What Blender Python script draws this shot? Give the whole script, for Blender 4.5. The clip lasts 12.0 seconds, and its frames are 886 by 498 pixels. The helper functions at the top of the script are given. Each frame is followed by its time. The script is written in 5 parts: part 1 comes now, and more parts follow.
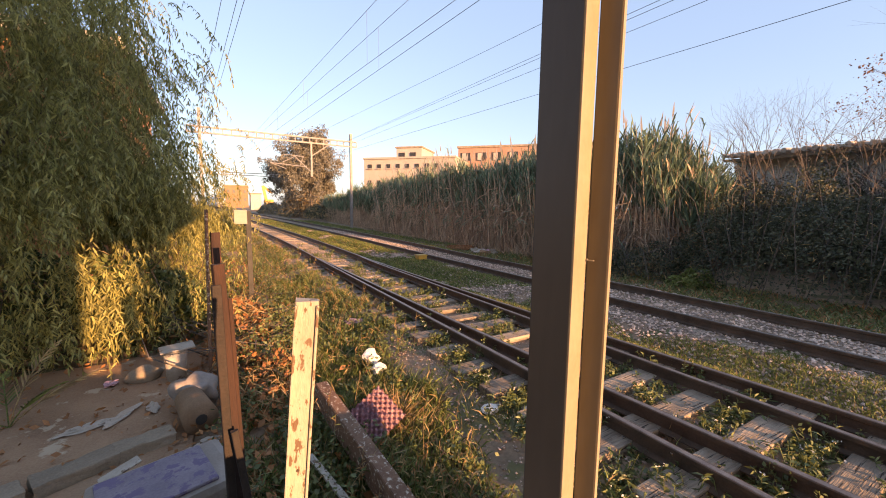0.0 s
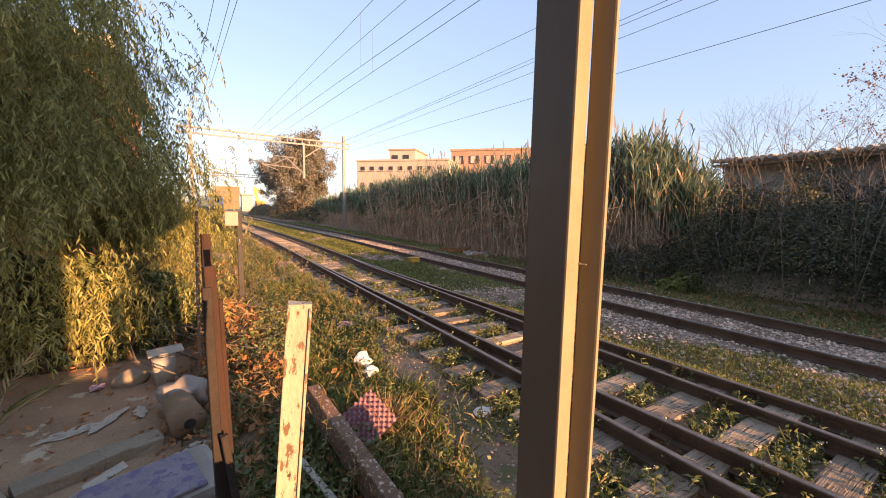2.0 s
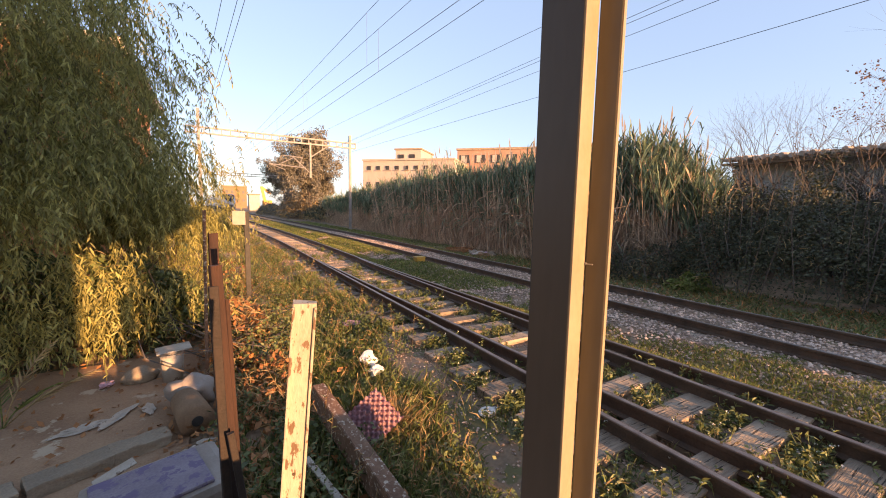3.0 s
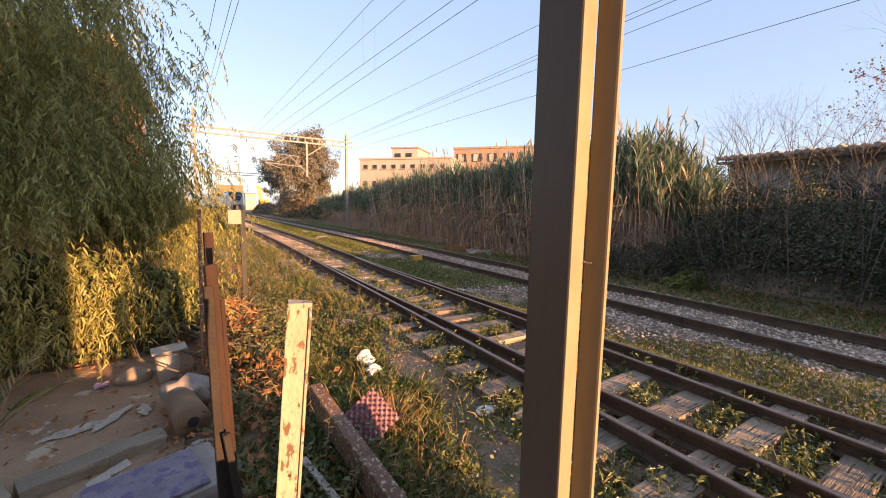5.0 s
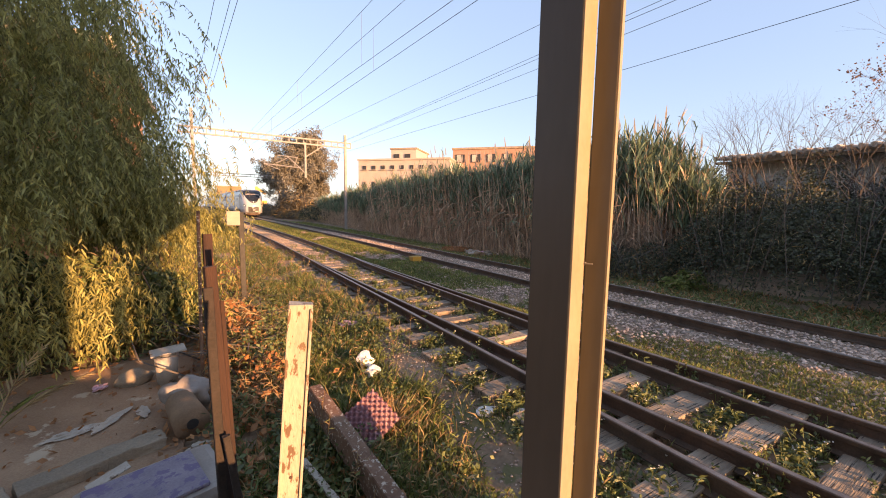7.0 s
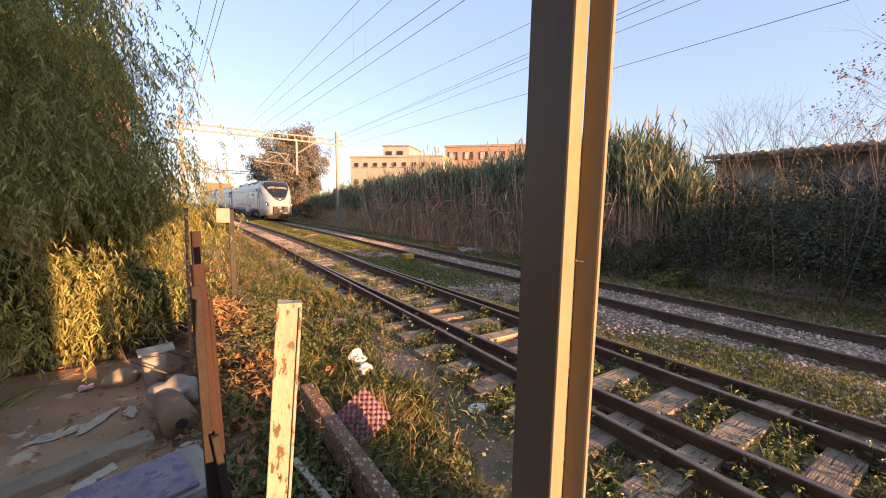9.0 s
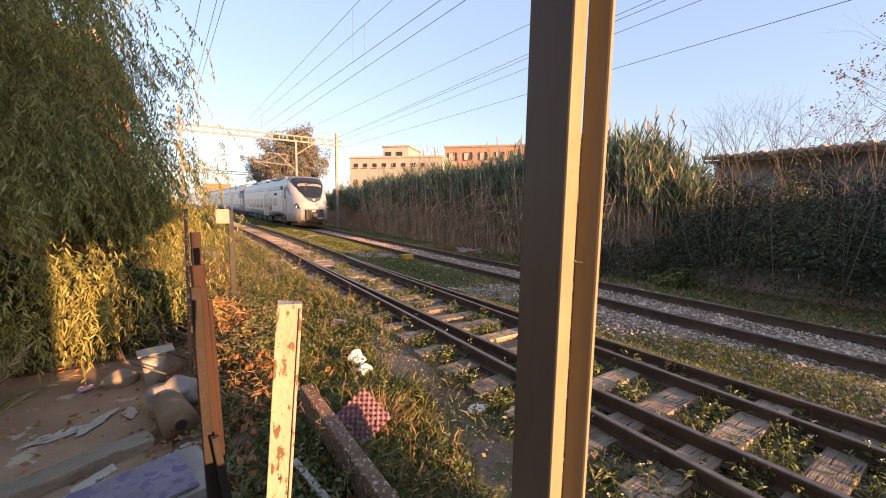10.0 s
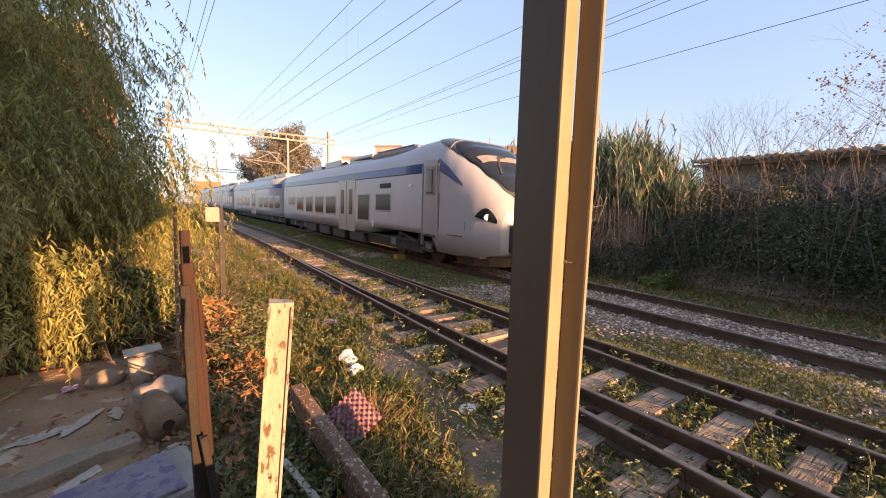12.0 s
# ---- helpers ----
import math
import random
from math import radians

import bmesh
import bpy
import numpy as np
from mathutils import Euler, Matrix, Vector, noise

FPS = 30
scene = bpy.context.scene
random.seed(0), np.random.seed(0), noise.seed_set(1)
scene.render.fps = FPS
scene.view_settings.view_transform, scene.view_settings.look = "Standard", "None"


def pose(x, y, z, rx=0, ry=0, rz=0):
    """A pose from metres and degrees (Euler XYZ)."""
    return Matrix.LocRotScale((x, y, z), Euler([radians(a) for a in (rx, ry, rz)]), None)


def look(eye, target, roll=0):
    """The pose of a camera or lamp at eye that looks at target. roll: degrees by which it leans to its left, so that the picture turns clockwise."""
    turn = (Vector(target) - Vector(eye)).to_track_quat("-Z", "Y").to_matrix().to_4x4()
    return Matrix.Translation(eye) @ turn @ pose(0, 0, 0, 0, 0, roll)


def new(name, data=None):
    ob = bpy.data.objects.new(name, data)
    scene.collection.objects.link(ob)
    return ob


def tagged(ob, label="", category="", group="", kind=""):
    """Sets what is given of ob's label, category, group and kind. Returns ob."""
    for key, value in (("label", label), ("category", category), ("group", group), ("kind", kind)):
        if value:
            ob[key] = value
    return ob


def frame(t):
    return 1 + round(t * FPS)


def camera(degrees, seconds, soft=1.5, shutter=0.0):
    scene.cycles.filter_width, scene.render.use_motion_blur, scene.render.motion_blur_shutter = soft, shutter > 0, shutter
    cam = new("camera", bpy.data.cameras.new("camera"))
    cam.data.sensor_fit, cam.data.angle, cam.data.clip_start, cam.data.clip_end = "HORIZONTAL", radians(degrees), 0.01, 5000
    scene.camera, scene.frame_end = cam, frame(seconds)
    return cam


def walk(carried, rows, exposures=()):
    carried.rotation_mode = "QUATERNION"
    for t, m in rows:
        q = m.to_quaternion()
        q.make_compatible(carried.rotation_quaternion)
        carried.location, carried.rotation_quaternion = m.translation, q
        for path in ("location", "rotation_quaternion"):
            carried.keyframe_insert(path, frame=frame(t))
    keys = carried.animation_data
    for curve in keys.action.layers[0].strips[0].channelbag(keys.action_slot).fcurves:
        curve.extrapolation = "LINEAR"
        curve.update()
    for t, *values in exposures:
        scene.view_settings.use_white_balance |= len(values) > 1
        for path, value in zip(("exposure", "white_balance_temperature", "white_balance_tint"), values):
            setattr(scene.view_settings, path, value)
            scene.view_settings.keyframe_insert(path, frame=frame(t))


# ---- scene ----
# Lineside view from a window: x across the tracks, y along them, z = 0 at rail level.
cam = camera(99.3, 12.0, soft=1.0)
walk(cam, [
    (0.0, pose(-0.000, -0.000, 1.767, 83.81, -0.79, -30.59)),
    (0.5, pose(0.001, 0.001, 1.767, 83.52, -0.86, -31.01)),
    (1.0, pose(-0.002, 0.003, 1.768, 83.87, -1.06, -31.41)),
    (1.5, pose(-0.003, 0.002, 1.768, 83.90, -1.07, -31.73)),
    (2.0, pose(-0.004, -0.000, 1.769, 84.23, -1.14, -31.67)),
    (2.5, pose(0.003, 0.002, 1.770, 84.29, -0.96, -30.97)),
    (3.0, pose(0.002, 0.003, 1.769, 84.11, -1.15, -30.78)),
    (5.0, pose(0.009, 0.013, 1.767, 83.95, -1.05, -31.23)),
    (5.5, pose(0.010, 0.017, 1.768, 83.68, -1.18, -31.15)),
    (6.0, pose(0.008, 0.017, 1.768, 83.82, -0.99, -31.12)),
    (6.5, pose(0.005, 0.017, 1.769, 83.92, -0.96, -31.31)),
    (7.0, pose(0.003, 0.015, 1.769, 84.05, -0.91, -31.42)),
    (9.0, pose(0.013, 0.020, 1.768, 83.70, -1.01, -32.53)),
    (9.5, pose(0.013, 0.021, 1.768, 83.74, -0.95, -32.52)),
    (10.0, pose(0.011, 0.018, 1.769, 83.79, -0.97, -32.60)),
    (10.5, pose(0.008, 0.017, 1.768, 83.84, -1.21, -32.63)),
    (11.0, pose(0.007, 0.014, 1.768, 83.96, -1.36, -32.77)),
    (11.5, pose(0.007, 0.011, 1.768, 83.76, -1.55, -33.66)),
    (12.0, pose(0.006, 0.010, 1.768, 83.87, -1.53, -33.74)),
], exposures=[(0.0, 1.65, 8200, 26), (12.0, 1.65, 8200, 26)])

# ---------------------------------------------------------------- light
SUN_DIR = Vector((0.26, -0.966, 0.0)).normalized()
SUN_EL = radians(10)
world = bpy.data.worlds.new("sky")
scene.world = world
world.use_nodes = True
wn = world.node_tree.nodes
sky = wn.new("ShaderNodeTexSky")
sky.sky_type = "NISHITA"
sky.sun_disc = False
sky.sun_elevation = SUN_EL
sky.sun_rotation = math.atan2(SUN_DIR.x, SUN_DIR.y)
sky.air_density, sky.dust_density, sky.ozone_density = 1.0, 0.9, 2.0
wn["Background"].inputs[1].default_value = 0.15
veil = wn.new("ShaderNodeMix")  # thin even high haze
veil.data_type = "RGBA"
veil.inputs["Factor"].default_value = 0.6
veil.inputs["B"].default_value = (0.9, 1.56, 2.62, 1)
world.node_tree.links.new(sky.outputs[0], veil.inputs["A"])
world.node_tree.links.new(veil.outputs["Result"], wn["Background"].inputs[0])
sun = new("sun", bpy.data.lights.new("sun", "SUN"))
sun.data.energy, sun.data.angle, sun.data.color = 4.0, radians(0.6), (1.0, 0.635, 0.34)
to_sun = Vector((SUN_DIR.x * math.cos(SUN_EL), SUN_DIR.y * math.cos(SUN_EL), math.sin(SUN_EL)))
sun.matrix_basis = look((0, 0, 40), Vector((0, 0, 40)) - to_sun)

# ---------------------------------------------------------------- materials


def mat(name, c1, c2, scale=6.0, rough=0.7, bump=0.2, metal=0.0, fine=60.0, vary=0.0, island=0.0,
        spots=None, spot_scale=9.0, spot_at=0.6, thin=0.0, stretch=None):
    """A surface of two mottled colours with fine grain, relief and optional chipped or stained spots."""
    m = bpy.data.materials.new(name)
    m.use_nodes = True
    nt, ns = m.node_tree, m.node_tree.nodes
    ln = nt.links.new
    b = ns["Principled BSDF"]
    b.inputs["Roughness"].default_value = rough
    b.inputs["Metallic"].default_value = metal
    place = ns.new("ShaderNodeMapping")
    place.inputs["Scale"].default_value = stretch or (1, 1, 1)
    ln(ns.new("ShaderNodeTexCoord").outputs["Object"], place.inputs["Vector"])
    n1, n2 = ns.new("ShaderNodeTexNoise"), ns.new("ShaderNodeTexNoise")
    n1.inputs["Scale"].default_value, n1.inputs["Detail"].default_value = scale, 6
    n2.inputs["Scale"].default_value, n2.inputs["Detail"].default_value = fine, 3
    for n in (n1, n2):
        ln(place.outputs["Vector"], n.inputs["Vector"])
    add = ns.new("ShaderNodeMath")
    add.operation = "MULTIPLY_ADD"
    ln(n2.outputs[0], add.inputs[0])
    add.inputs[1].default_value = 0.5
    ln(n1.outputs[0], add.inputs[2])
    ramp = ns.new("ShaderNodeMapRange")
    ramp.inputs[1].default_value, ramp.inputs[2].default_value = 0.5, 1.0
    ln(add.outputs[0], ramp.inputs[0])
    mix = ns.new("ShaderNodeMix")
    mix.data_type = "RGBA"
    mix.inputs["A"].default_value, mix.inputs["B"].default_value = (*c1, 1), (*c2, 1)
    ln(ramp.outputs[0], mix.inputs["Factor"])
    out = mix.outputs["Result"]
    if spots:
        n3 = ns.new("ShaderNodeTexNoise")
        n3.inputs["Scale"].default_value, n3.inputs["Detail"].default_value = spot_scale, 8
        n3.inputs["Roughness"].default_value = 0.65
        ln(place.outputs["Vector"], n3.inputs["Vector"])
        edge = ns.new("ShaderNodeMapRange")
        edge.inputs[1].default_value, edge.inputs[2].default_value = spot_at, spot_at + 0.03
        ln(n3.outputs[0], edge.inputs[0])
        mix2 = ns.new("ShaderNodeMix")
        mix2.data_type = "RGBA"
        ln(edge.outputs[0], mix2.inputs["Factor"])
        ln(out, mix2.inputs["A"])
        mix2.inputs["B"].default_value = (*spots, 1)
        out = mix2.outputs["Result"]
    if vary or island:
        hsv = ns.new("ShaderNodeHueSaturation")
        mr = ns.new("ShaderNodeMapRange")
        amount = vary or island
        mr.inputs[3].default_value, mr.inputs[4].default_value = 1 - amount, 1 + amount
        if vary:
            ln(ns.new("ShaderNodeObjectInfo").outputs["Random"], mr.inputs[0])
        else:
            ln(ns.new("ShaderNodeNewGeometry").outputs["Random Per Island"], mr.inputs[0])
        ln(mr.outputs[0], hsv.inputs["Value"])
        ln(out, hsv.inputs["Color"])
        out = hsv.outputs[0]
    ln(out, b.inputs["Base Color"])
    if bump:
        bp = ns.new("ShaderNodeBump")
        bp.inputs["Strength"].default_value, bp.inputs["Distance"].default_value = bump, 0.02
        ln(add.outputs[0], bp.inputs["Height"])
        ln(bp.outputs[0], b.inputs["Normal"])
    if thin:
        tr = ns.new("ShaderNodeBsdfTranslucent")
        ln(out, tr.inputs[0])
        ms = ns.new("ShaderNodeMixShader")
        ms.inputs[0].default_value = thin
        ln(b.outputs[0], ms.inputs[1])
        ln(tr.outputs[0], ms.inputs[2])
        ln(ms.outputs[0], ns["Material Output"].inputs[0])
    return m


M = dict(
    soil=mat("soil", (0.16, 0.105, 0.066), (0.35, 0.235, 0.15), 1.2, 0.95, 0.9, fine=30, spots=(0.13, 0.115, 0.05), spot_scale=1.6, spot_at=0.55),
    gravel=mat("ballast stone", (0.27, 0.185, 0.145), (0.62, 0.47, 0.38), 3, 0.9, 0.4, island=0.6),
    paper=mat("white scrap", (0.62, 0.58, 0.53), (0.78, 0.75, 0.7), 9, 0.6, 0.3),
    rust=mat("rusty rail steel", (0.06, 0.038, 0.027), (0.14, 0.085, 0.055), 5, 0.75, 0.3, 0.2),
    shine=mat("worn rail head", (0.16, 0.12, 0.1), (0.3, 0.25, 0.21), 9, 0.4, 0.05, 0.7),
    sleeper=mat("weathered sleeper", (0.17, 0.125, 0.09), (0.39, 0.3, 0.22), 9, 0.9, 0.9, vary=0.25, spots=(0.035, 0.025, 0.018), spot_scale=16, spot_at=0.57, stretch=(0.35, 2.2, 1)),
    grass=mat("grass", (0.085, 0.125, 0.03), (0.22, 0.24, 0.065), 1.5, 0.6, 0, island=0.5, thin=0.3),
    weed=mat("weed leaf", (0.07, 0.1, 0.032), (0.185, 0.205, 0.075), 2, 0.5, 0, island=0.5, thin=0.25),
    straw=mat("dry grass", (0.3, 0.2, 0.09), (0.48, 0.34, 0.17), 3, 0.7, 0, island=0.35, thin=0.3),
    deadleaf=mat("dead leaf", (0.3, 0.12, 0.045), (0.48, 0.22, 0.09), 5, 0.7, 0, island=0.35, thin=0.25),
    pepper=mat("pepper tree leaf", (0.195, 0.2, 0.066), (0.43, 0.385, 0.13), 0.5, 0.6, 0, island=0.5, thin=0.4),
    bark=mat("bark", (0.09, 0.065, 0.05), (0.2, 0.15, 0.115), 6, 0.9, 0.9),
    twig=mat("bare twig", (0.065, 0.053, 0.046), (0.13, 0.105, 0.088), 6, 0.85, 0.3),
    reed=mat("reed leaf", (0.095, 0.15, 0.09), (0.235, 0.3, 0.185), 0.8, 0.5, 0, island=0.5, thin=0.3),
    cane=mat("dry cane", (0.35, 0.225, 0.145), (0.62, 0.44, 0.3), 1.5, 0.7, 0, island=0.5, thin=0.1),
    plume=mat("reed plume", (0.33, 0.29, 0.26), (0.48, 0.43, 0.38), 6, 0.8, 0, thin=0.3),
    bramble=mat("dark bramble leaf", (0.028, 0.037, 0.018), (0.09, 0.095, 0.05), 1.2, 0.6, 0, island=0.5, thin=0.2),
    russet=mat("russet leaf", (0.13, 0.066, 0.045), (0.25, 0.135, 0.09), 3, 0.7, 0, island=0.35, thin=0.3),
    # Distance haze is put into this lighter, greyer leaf colour.
    euca=mat("gum leaf paled by haze", (0.125, 0.118, 0.088), (0.27, 0.245, 0.19), 0.3, 0.6, 0, island=0.4, thin=0.3),
    whitepaint=mat("chipped cream paint", (0.32, 0.275, 0.215), (0.46, 0.41, 0.33), 6, 0.6, 0.35, spots=(0.15, 0.09, 0.055), spot_scale=21, spot_at=0.55, stretch=(1.6, 1.6, 0.6)),
    # Base also darkened for a post face partly in shade; streaks are rust.
    rustpost=mat("rusted post, darkened for shade", (0.026, 0.015, 0.012), (0.065, 0.028, 0.018), 5, 0.85, 0.4, 0.1, spots=(0.28, 0.075, 0.03), spot_scale=6, spot_at=0.61, stretch=(3, 3, 0.35)),
    rustbeam=mat("rusted channel", (0.12, 0.06, 0.035), (0.26, 0.14, 0.085), 7, 0.8, 0.4, 0.1, spots=(0.5, 0.42, 0.33), spot_scale=34, spot_at=0.57),
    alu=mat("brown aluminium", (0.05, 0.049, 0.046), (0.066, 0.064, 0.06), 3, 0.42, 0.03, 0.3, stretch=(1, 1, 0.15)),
    # Same aluminium as the stile; the sun on the sash is in the colour.
    sash=mat("brown aluminium lightened for sun", (0.095, 0.08, 0.06), (0.13, 0.11, 0.085), 3, 0.42, 0.03, 0.3, stretch=(1, 1, 0.15)),
    darksteel=mat("weathered steel, darkened for shade", (0.018, 0.014, 0.012), (0.045, 0.03, 0.024), 7, 0.8, 0.4, 0.1),
    # Cream puts sunlight on the aluminium side faces into their colour.
    alu_sunlit=mat("aluminium side face in sunlit cream", (0.28, 0.23, 0.16), (0.35, 0.295, 0.215), 8, 0.5, 0.05),
    plaster=mat("plaster", (0.62, 0.58, 0.52), (0.74, 0.7, 0.63), 2, 0.9, 0.2),
    galv=mat("galvanised steel", (0.21, 0.195, 0.185), (0.32, 0.3, 0.285), 3, 0.65, 0.1, 0.2),
    wire=mat("weathered copper wire", (0.09, 0.09, 0.1), (0.15, 0.15, 0.165), 3, 0.6, 0, 0.4),
    concrete=mat("concrete", (0.2, 0.155, 0.11), (0.36, 0.28, 0.2), 2.5, 0.9, 0.5, vary=0.15),
    path=mat("trodden earth floor", (0.24, 0.135, 0.08), (0.42, 0.26, 0.155), 1.6, 0.9, 0.8, spots=(0.48, 0.37, 0.26), spot_scale=2.4, spot_at=0.6),
    facade=mat("ochre facade", (0.4, 0.335, 0.285), (0.49, 0.42, 0.365), 0.4, 0.9, 0.1),
    brickred=mat("brick facade", (0.33, 0.19, 0.135), (0.42, 0.26, 0.19), 0.6, 0.9, 0.1),
    # Solid stand-in for openings, with their inner shade in the colour.
    dark=mat("shade inside openings", (0.02, 0.02, 0.022), (0.05, 0.048, 0.045), 2, 0.4, 0),
    rooftile=mat("clay roof tile", (0.4, 0.31, 0.235), (0.56, 0.46, 0.37), 3, 0.9, 0.4, vary=0.2),
    whiteplastic=mat("dirty white plastic", (0.36, 0.3, 0.24), (0.52, 0.46, 0.39), 6, 0.5, 0.2, spots=(0.2, 0.14, 0.1), spot_scale=7, spot_at=0.58),
    purple=mat("faded purple cloth", (0.19, 0.16, 0.2), (0.31, 0.27, 0.3), 4, 0.9, 0.6, spots=(0.16, 0.125, 0.21), spot_scale=9, spot_at=0.52),
    greyplastic=mat("grey plastic", (0.24, 0.2, 0.17), (0.34, 0.29, 0.25), 5, 0.5, 0.2),
    egg=mat("pink pulp tray", (0.46, 0.25, 0.3), (0.64, 0.4, 0.44), 12, 0.9, 0.4),
    card=mat("brown card", (0.2, 0.12, 0.07), (0.32, 0.2, 0.12), 5, 0.9, 0.3),
    yellow=mat("yellow paint", (0.42, 0.23, 0.03), (0.55, 0.32, 0.05), 4, 0.5, 0.1),
    orange=mat("orange render", (0.55, 0.22, 0.1), (0.68, 0.32, 0.16), 2, 0.9, 0.3),
    trainwhite=mat("train grey-white paint", (0.37, 0.372, 0.38), (0.425, 0.425, 0.43), 0.7, 0.33, 0.0),
    traingrey=mat("train grey panel", (0.27, 0.27, 0.275), (0.32, 0.32, 0.325), 0.7, 0.25, 0.0),
    trainblue=mat("train blue stripe", (0.032, 0.07, 0.18), (0.045, 0.09, 0.215), 1.0, 0.3, 0.0),
    glass=mat("dark tinted glass", (0.012, 0.014, 0.018), (0.02, 0.023, 0.028), 1.0, 0.06, 0.0),
    winglass=mat("grey tinted window", (0.028, 0.03, 0.033), (0.05, 0.052, 0.057), 1.0, 0.1, 0.0),
    visor=mat("dark grey gloss visor", (0.07, 0.072, 0.078), (0.1, 0.102, 0.108), 1.0, 0.2, 0.0),
    flower=mat("small white flower", (0.55, 0.52, 0.46), (0.7, 0.67, 0.6), 9, 0.7, 0),
    under=mat("underframe grime and recess shade", (0.03, 0.028, 0.026), (0.075, 0.068, 0.06), 4, 0.8, 0.3),
    lamp=mat("lamp glass", (0.75, 0.75, 0.72), (0.85, 0.85, 0.82), 8, 0.12, 0.0),
)

for key in ("winglass",):
    M[key].node_tree.nodes["Principled BSDF"].inputs["Specular IOR Level"].default_value = 0.12

# ---------------------------------------------------------------- mesh helpers


def obj(name, bm, material, parent=None, label="", smooth=False):
    me = bpy.data.meshes.new(name)
    bm.to_mesh(me)
    bm.free()
    me.materials.append(M[material])
    if smooth:
        me.polygons.foreach_set("use_smooth", [True] * len(me.polygons))
    ob = new(name, me)
    ob.parent = parent
    return tagged(ob, label)


def part(name, bm, material, parent, label="", smooth=False):
    return obj(name, bm, material, parent, label, smooth)


def thing(name, x, y, z, label, category, group="", rz=0, rx=0, ry=0):
    ob = new(name)
    ob.matrix_basis = pose(x, y, z, rx, ry, rz)
    return tagged(ob, label, category, group)


def soup(name, verts, faces, mats, label="", parent=None, kind="", idx=None, category=""):
    """One mesh from computed arrays."""
    me = bpy.data.meshes.new(name)
    me.from_pydata(verts, [], faces)
    for m in mats:
        me.materials.append(M[m])
    if idx is not None:
        me.polygons.foreach_set("material_index", idx)
    ob = new(name, me)
    ob.parent = parent
    return tagged(ob, label, category, "", kind)


def box(sx, sy, sz, at=(0, 0, 0), bevel=0.0, bm=None, rot=None):
    """A box of that size, its centre at the place given, with bevelled edges."""
    own = bmesh.new()
    bmesh.ops.create_cube(own, size=1, matrix=Matrix.Diagonal((sx, sy, sz, 1)))
    if bevel:
        bmesh.ops.bevel(own, geom=own.edges[:], offset=bevel, segments=2, affect="EDGES", profile=0.6)
    own.transform(Matrix.Translation(at) @ (rot or Matrix.Identity(4)))
    return merge(bm, own)


def merge(bm, own):
    if bm is None:
        return own
    me = bpy.data.meshes.new("tmp")
    own.to_mesh(me)
    own.free()
    bm.from_mesh(me)
    bpy.data.meshes.remove(me)
    return bm


def rod(p, q, r, bm=None, n=8, r2=None):
    """A round bar from p to q."""
    p, q = Vector(p), Vector(q)
    own = bmesh.new()
    bmesh.ops.create_cone(own, cap_ends=True, segments=n, radius1=r, radius2=r if r2 is None else r2, depth=(q - p).length)
    own.transform(Matrix.Translation((p + q) / 2) @ (q - p).to_track_quat("Z", "Y").to_matrix().to_4x4())
    return merge(bm, own)


def bar(p, q, w, h, bm=None):
    """A square-section bar from p to q."""
    p, q = Vector(p), Vector(q)
    turn = (q - p).to_track_quat("Y", "Z").to_matrix().to_4x4()
    return box(w, (q - p).length, h, (p + q) / 2, 0, bm, turn)


def sweep(profile, path, bm=None):
    """A closed profile of (x, z) pairs carried along points (x, y, z)."""
    own = bmesh.new()
    rings = []
    for i, c in enumerate(path):
        a, b = Vector(path[max(i - 1, 0)]), Vector(path[min(i + 1, len(path) - 1)])
        d = (b - a).normalized()
        side = Vector((d.y, -d.x, 0)).normalized()
        rings.append([own.verts.new(Vector(c) + side * u + Vector((0, 0, w))) for u, w in profile])
    k = len(profile)
    for r0, r1 in zip(rings, rings[1:]):
        for j in range(k):
            own.faces.new((r0[j], r0[(j + 1) % k], r1[(j + 1) % k], r1[j]))
    own.faces.new(rings[0][::-1])
    own.faces.new(rings[-1])
    bmesh.ops.recalc_face_normals(own, faces=own.faces)
    return merge(bm, own)


def lump(r, at=(0, 0, 0), seed=0, squash=(1, 1, 1), rough=0.3, sub=2):
    """An uneven stone-like lump."""
    own = bmesh.new()
    bmesh.ops.create_icosphere(own, subdivisions=sub, radius=r)
    for v in own.verts:
        n = noise.noise(v.co / r * 1.3 + Vector((seed * 3.1, seed, 0)))
        v.co *= 1 + rough * n
        v.co = Vector((v.co.x * squash[0], v.co.y * squash[1], v.co.z * squash[2])) + Vector(at)
    return own


# ---------------------------------------------------------------- the track's course
XA, XB = 3.68, 7.66
GAUGE = 1.505


def bend(y):
    """How far the line has swung left, past its straight stretch by the window."""
    return 0.0305 * ((y - 20) + math.sqrt((y - 20) ** 2 + 64))


def rise(y):
    """The line climbs gently away from the window."""
    return 0.0075 * min(118.0, max(0.0, y - 12))


def course(x, y):
    return x - bend(y)


def turn_off(y):
    """How far the diverging road has left the straight one."""
    return 0.4 * (max(0.0, 14 - y) / 13.3) ** 2


def ground_z(x, y):
    n = noise.noise(Vector((x * 0.5, y * 0.5, 0))) * 0.05 + noise.noise(Vector((x * 2, y * 2, 5))) * 0.02
    z = -0.33 + n
    for c, w, top in ((XA, 1.5, -0.215), (XB, 1.5, -0.17)):
        d = abs(x + bend(min(y, 260)) - c)
        z = max(z, top - max(0.0, d - w) * 0.28 + n * 0.5)
    if x > 11:
        z += min(1.2, (x - 11) * 0.08)
    if x < 0.2:
        z -= min(0.12, (0.2 - x) * 0.2)
    return z + rise(y)


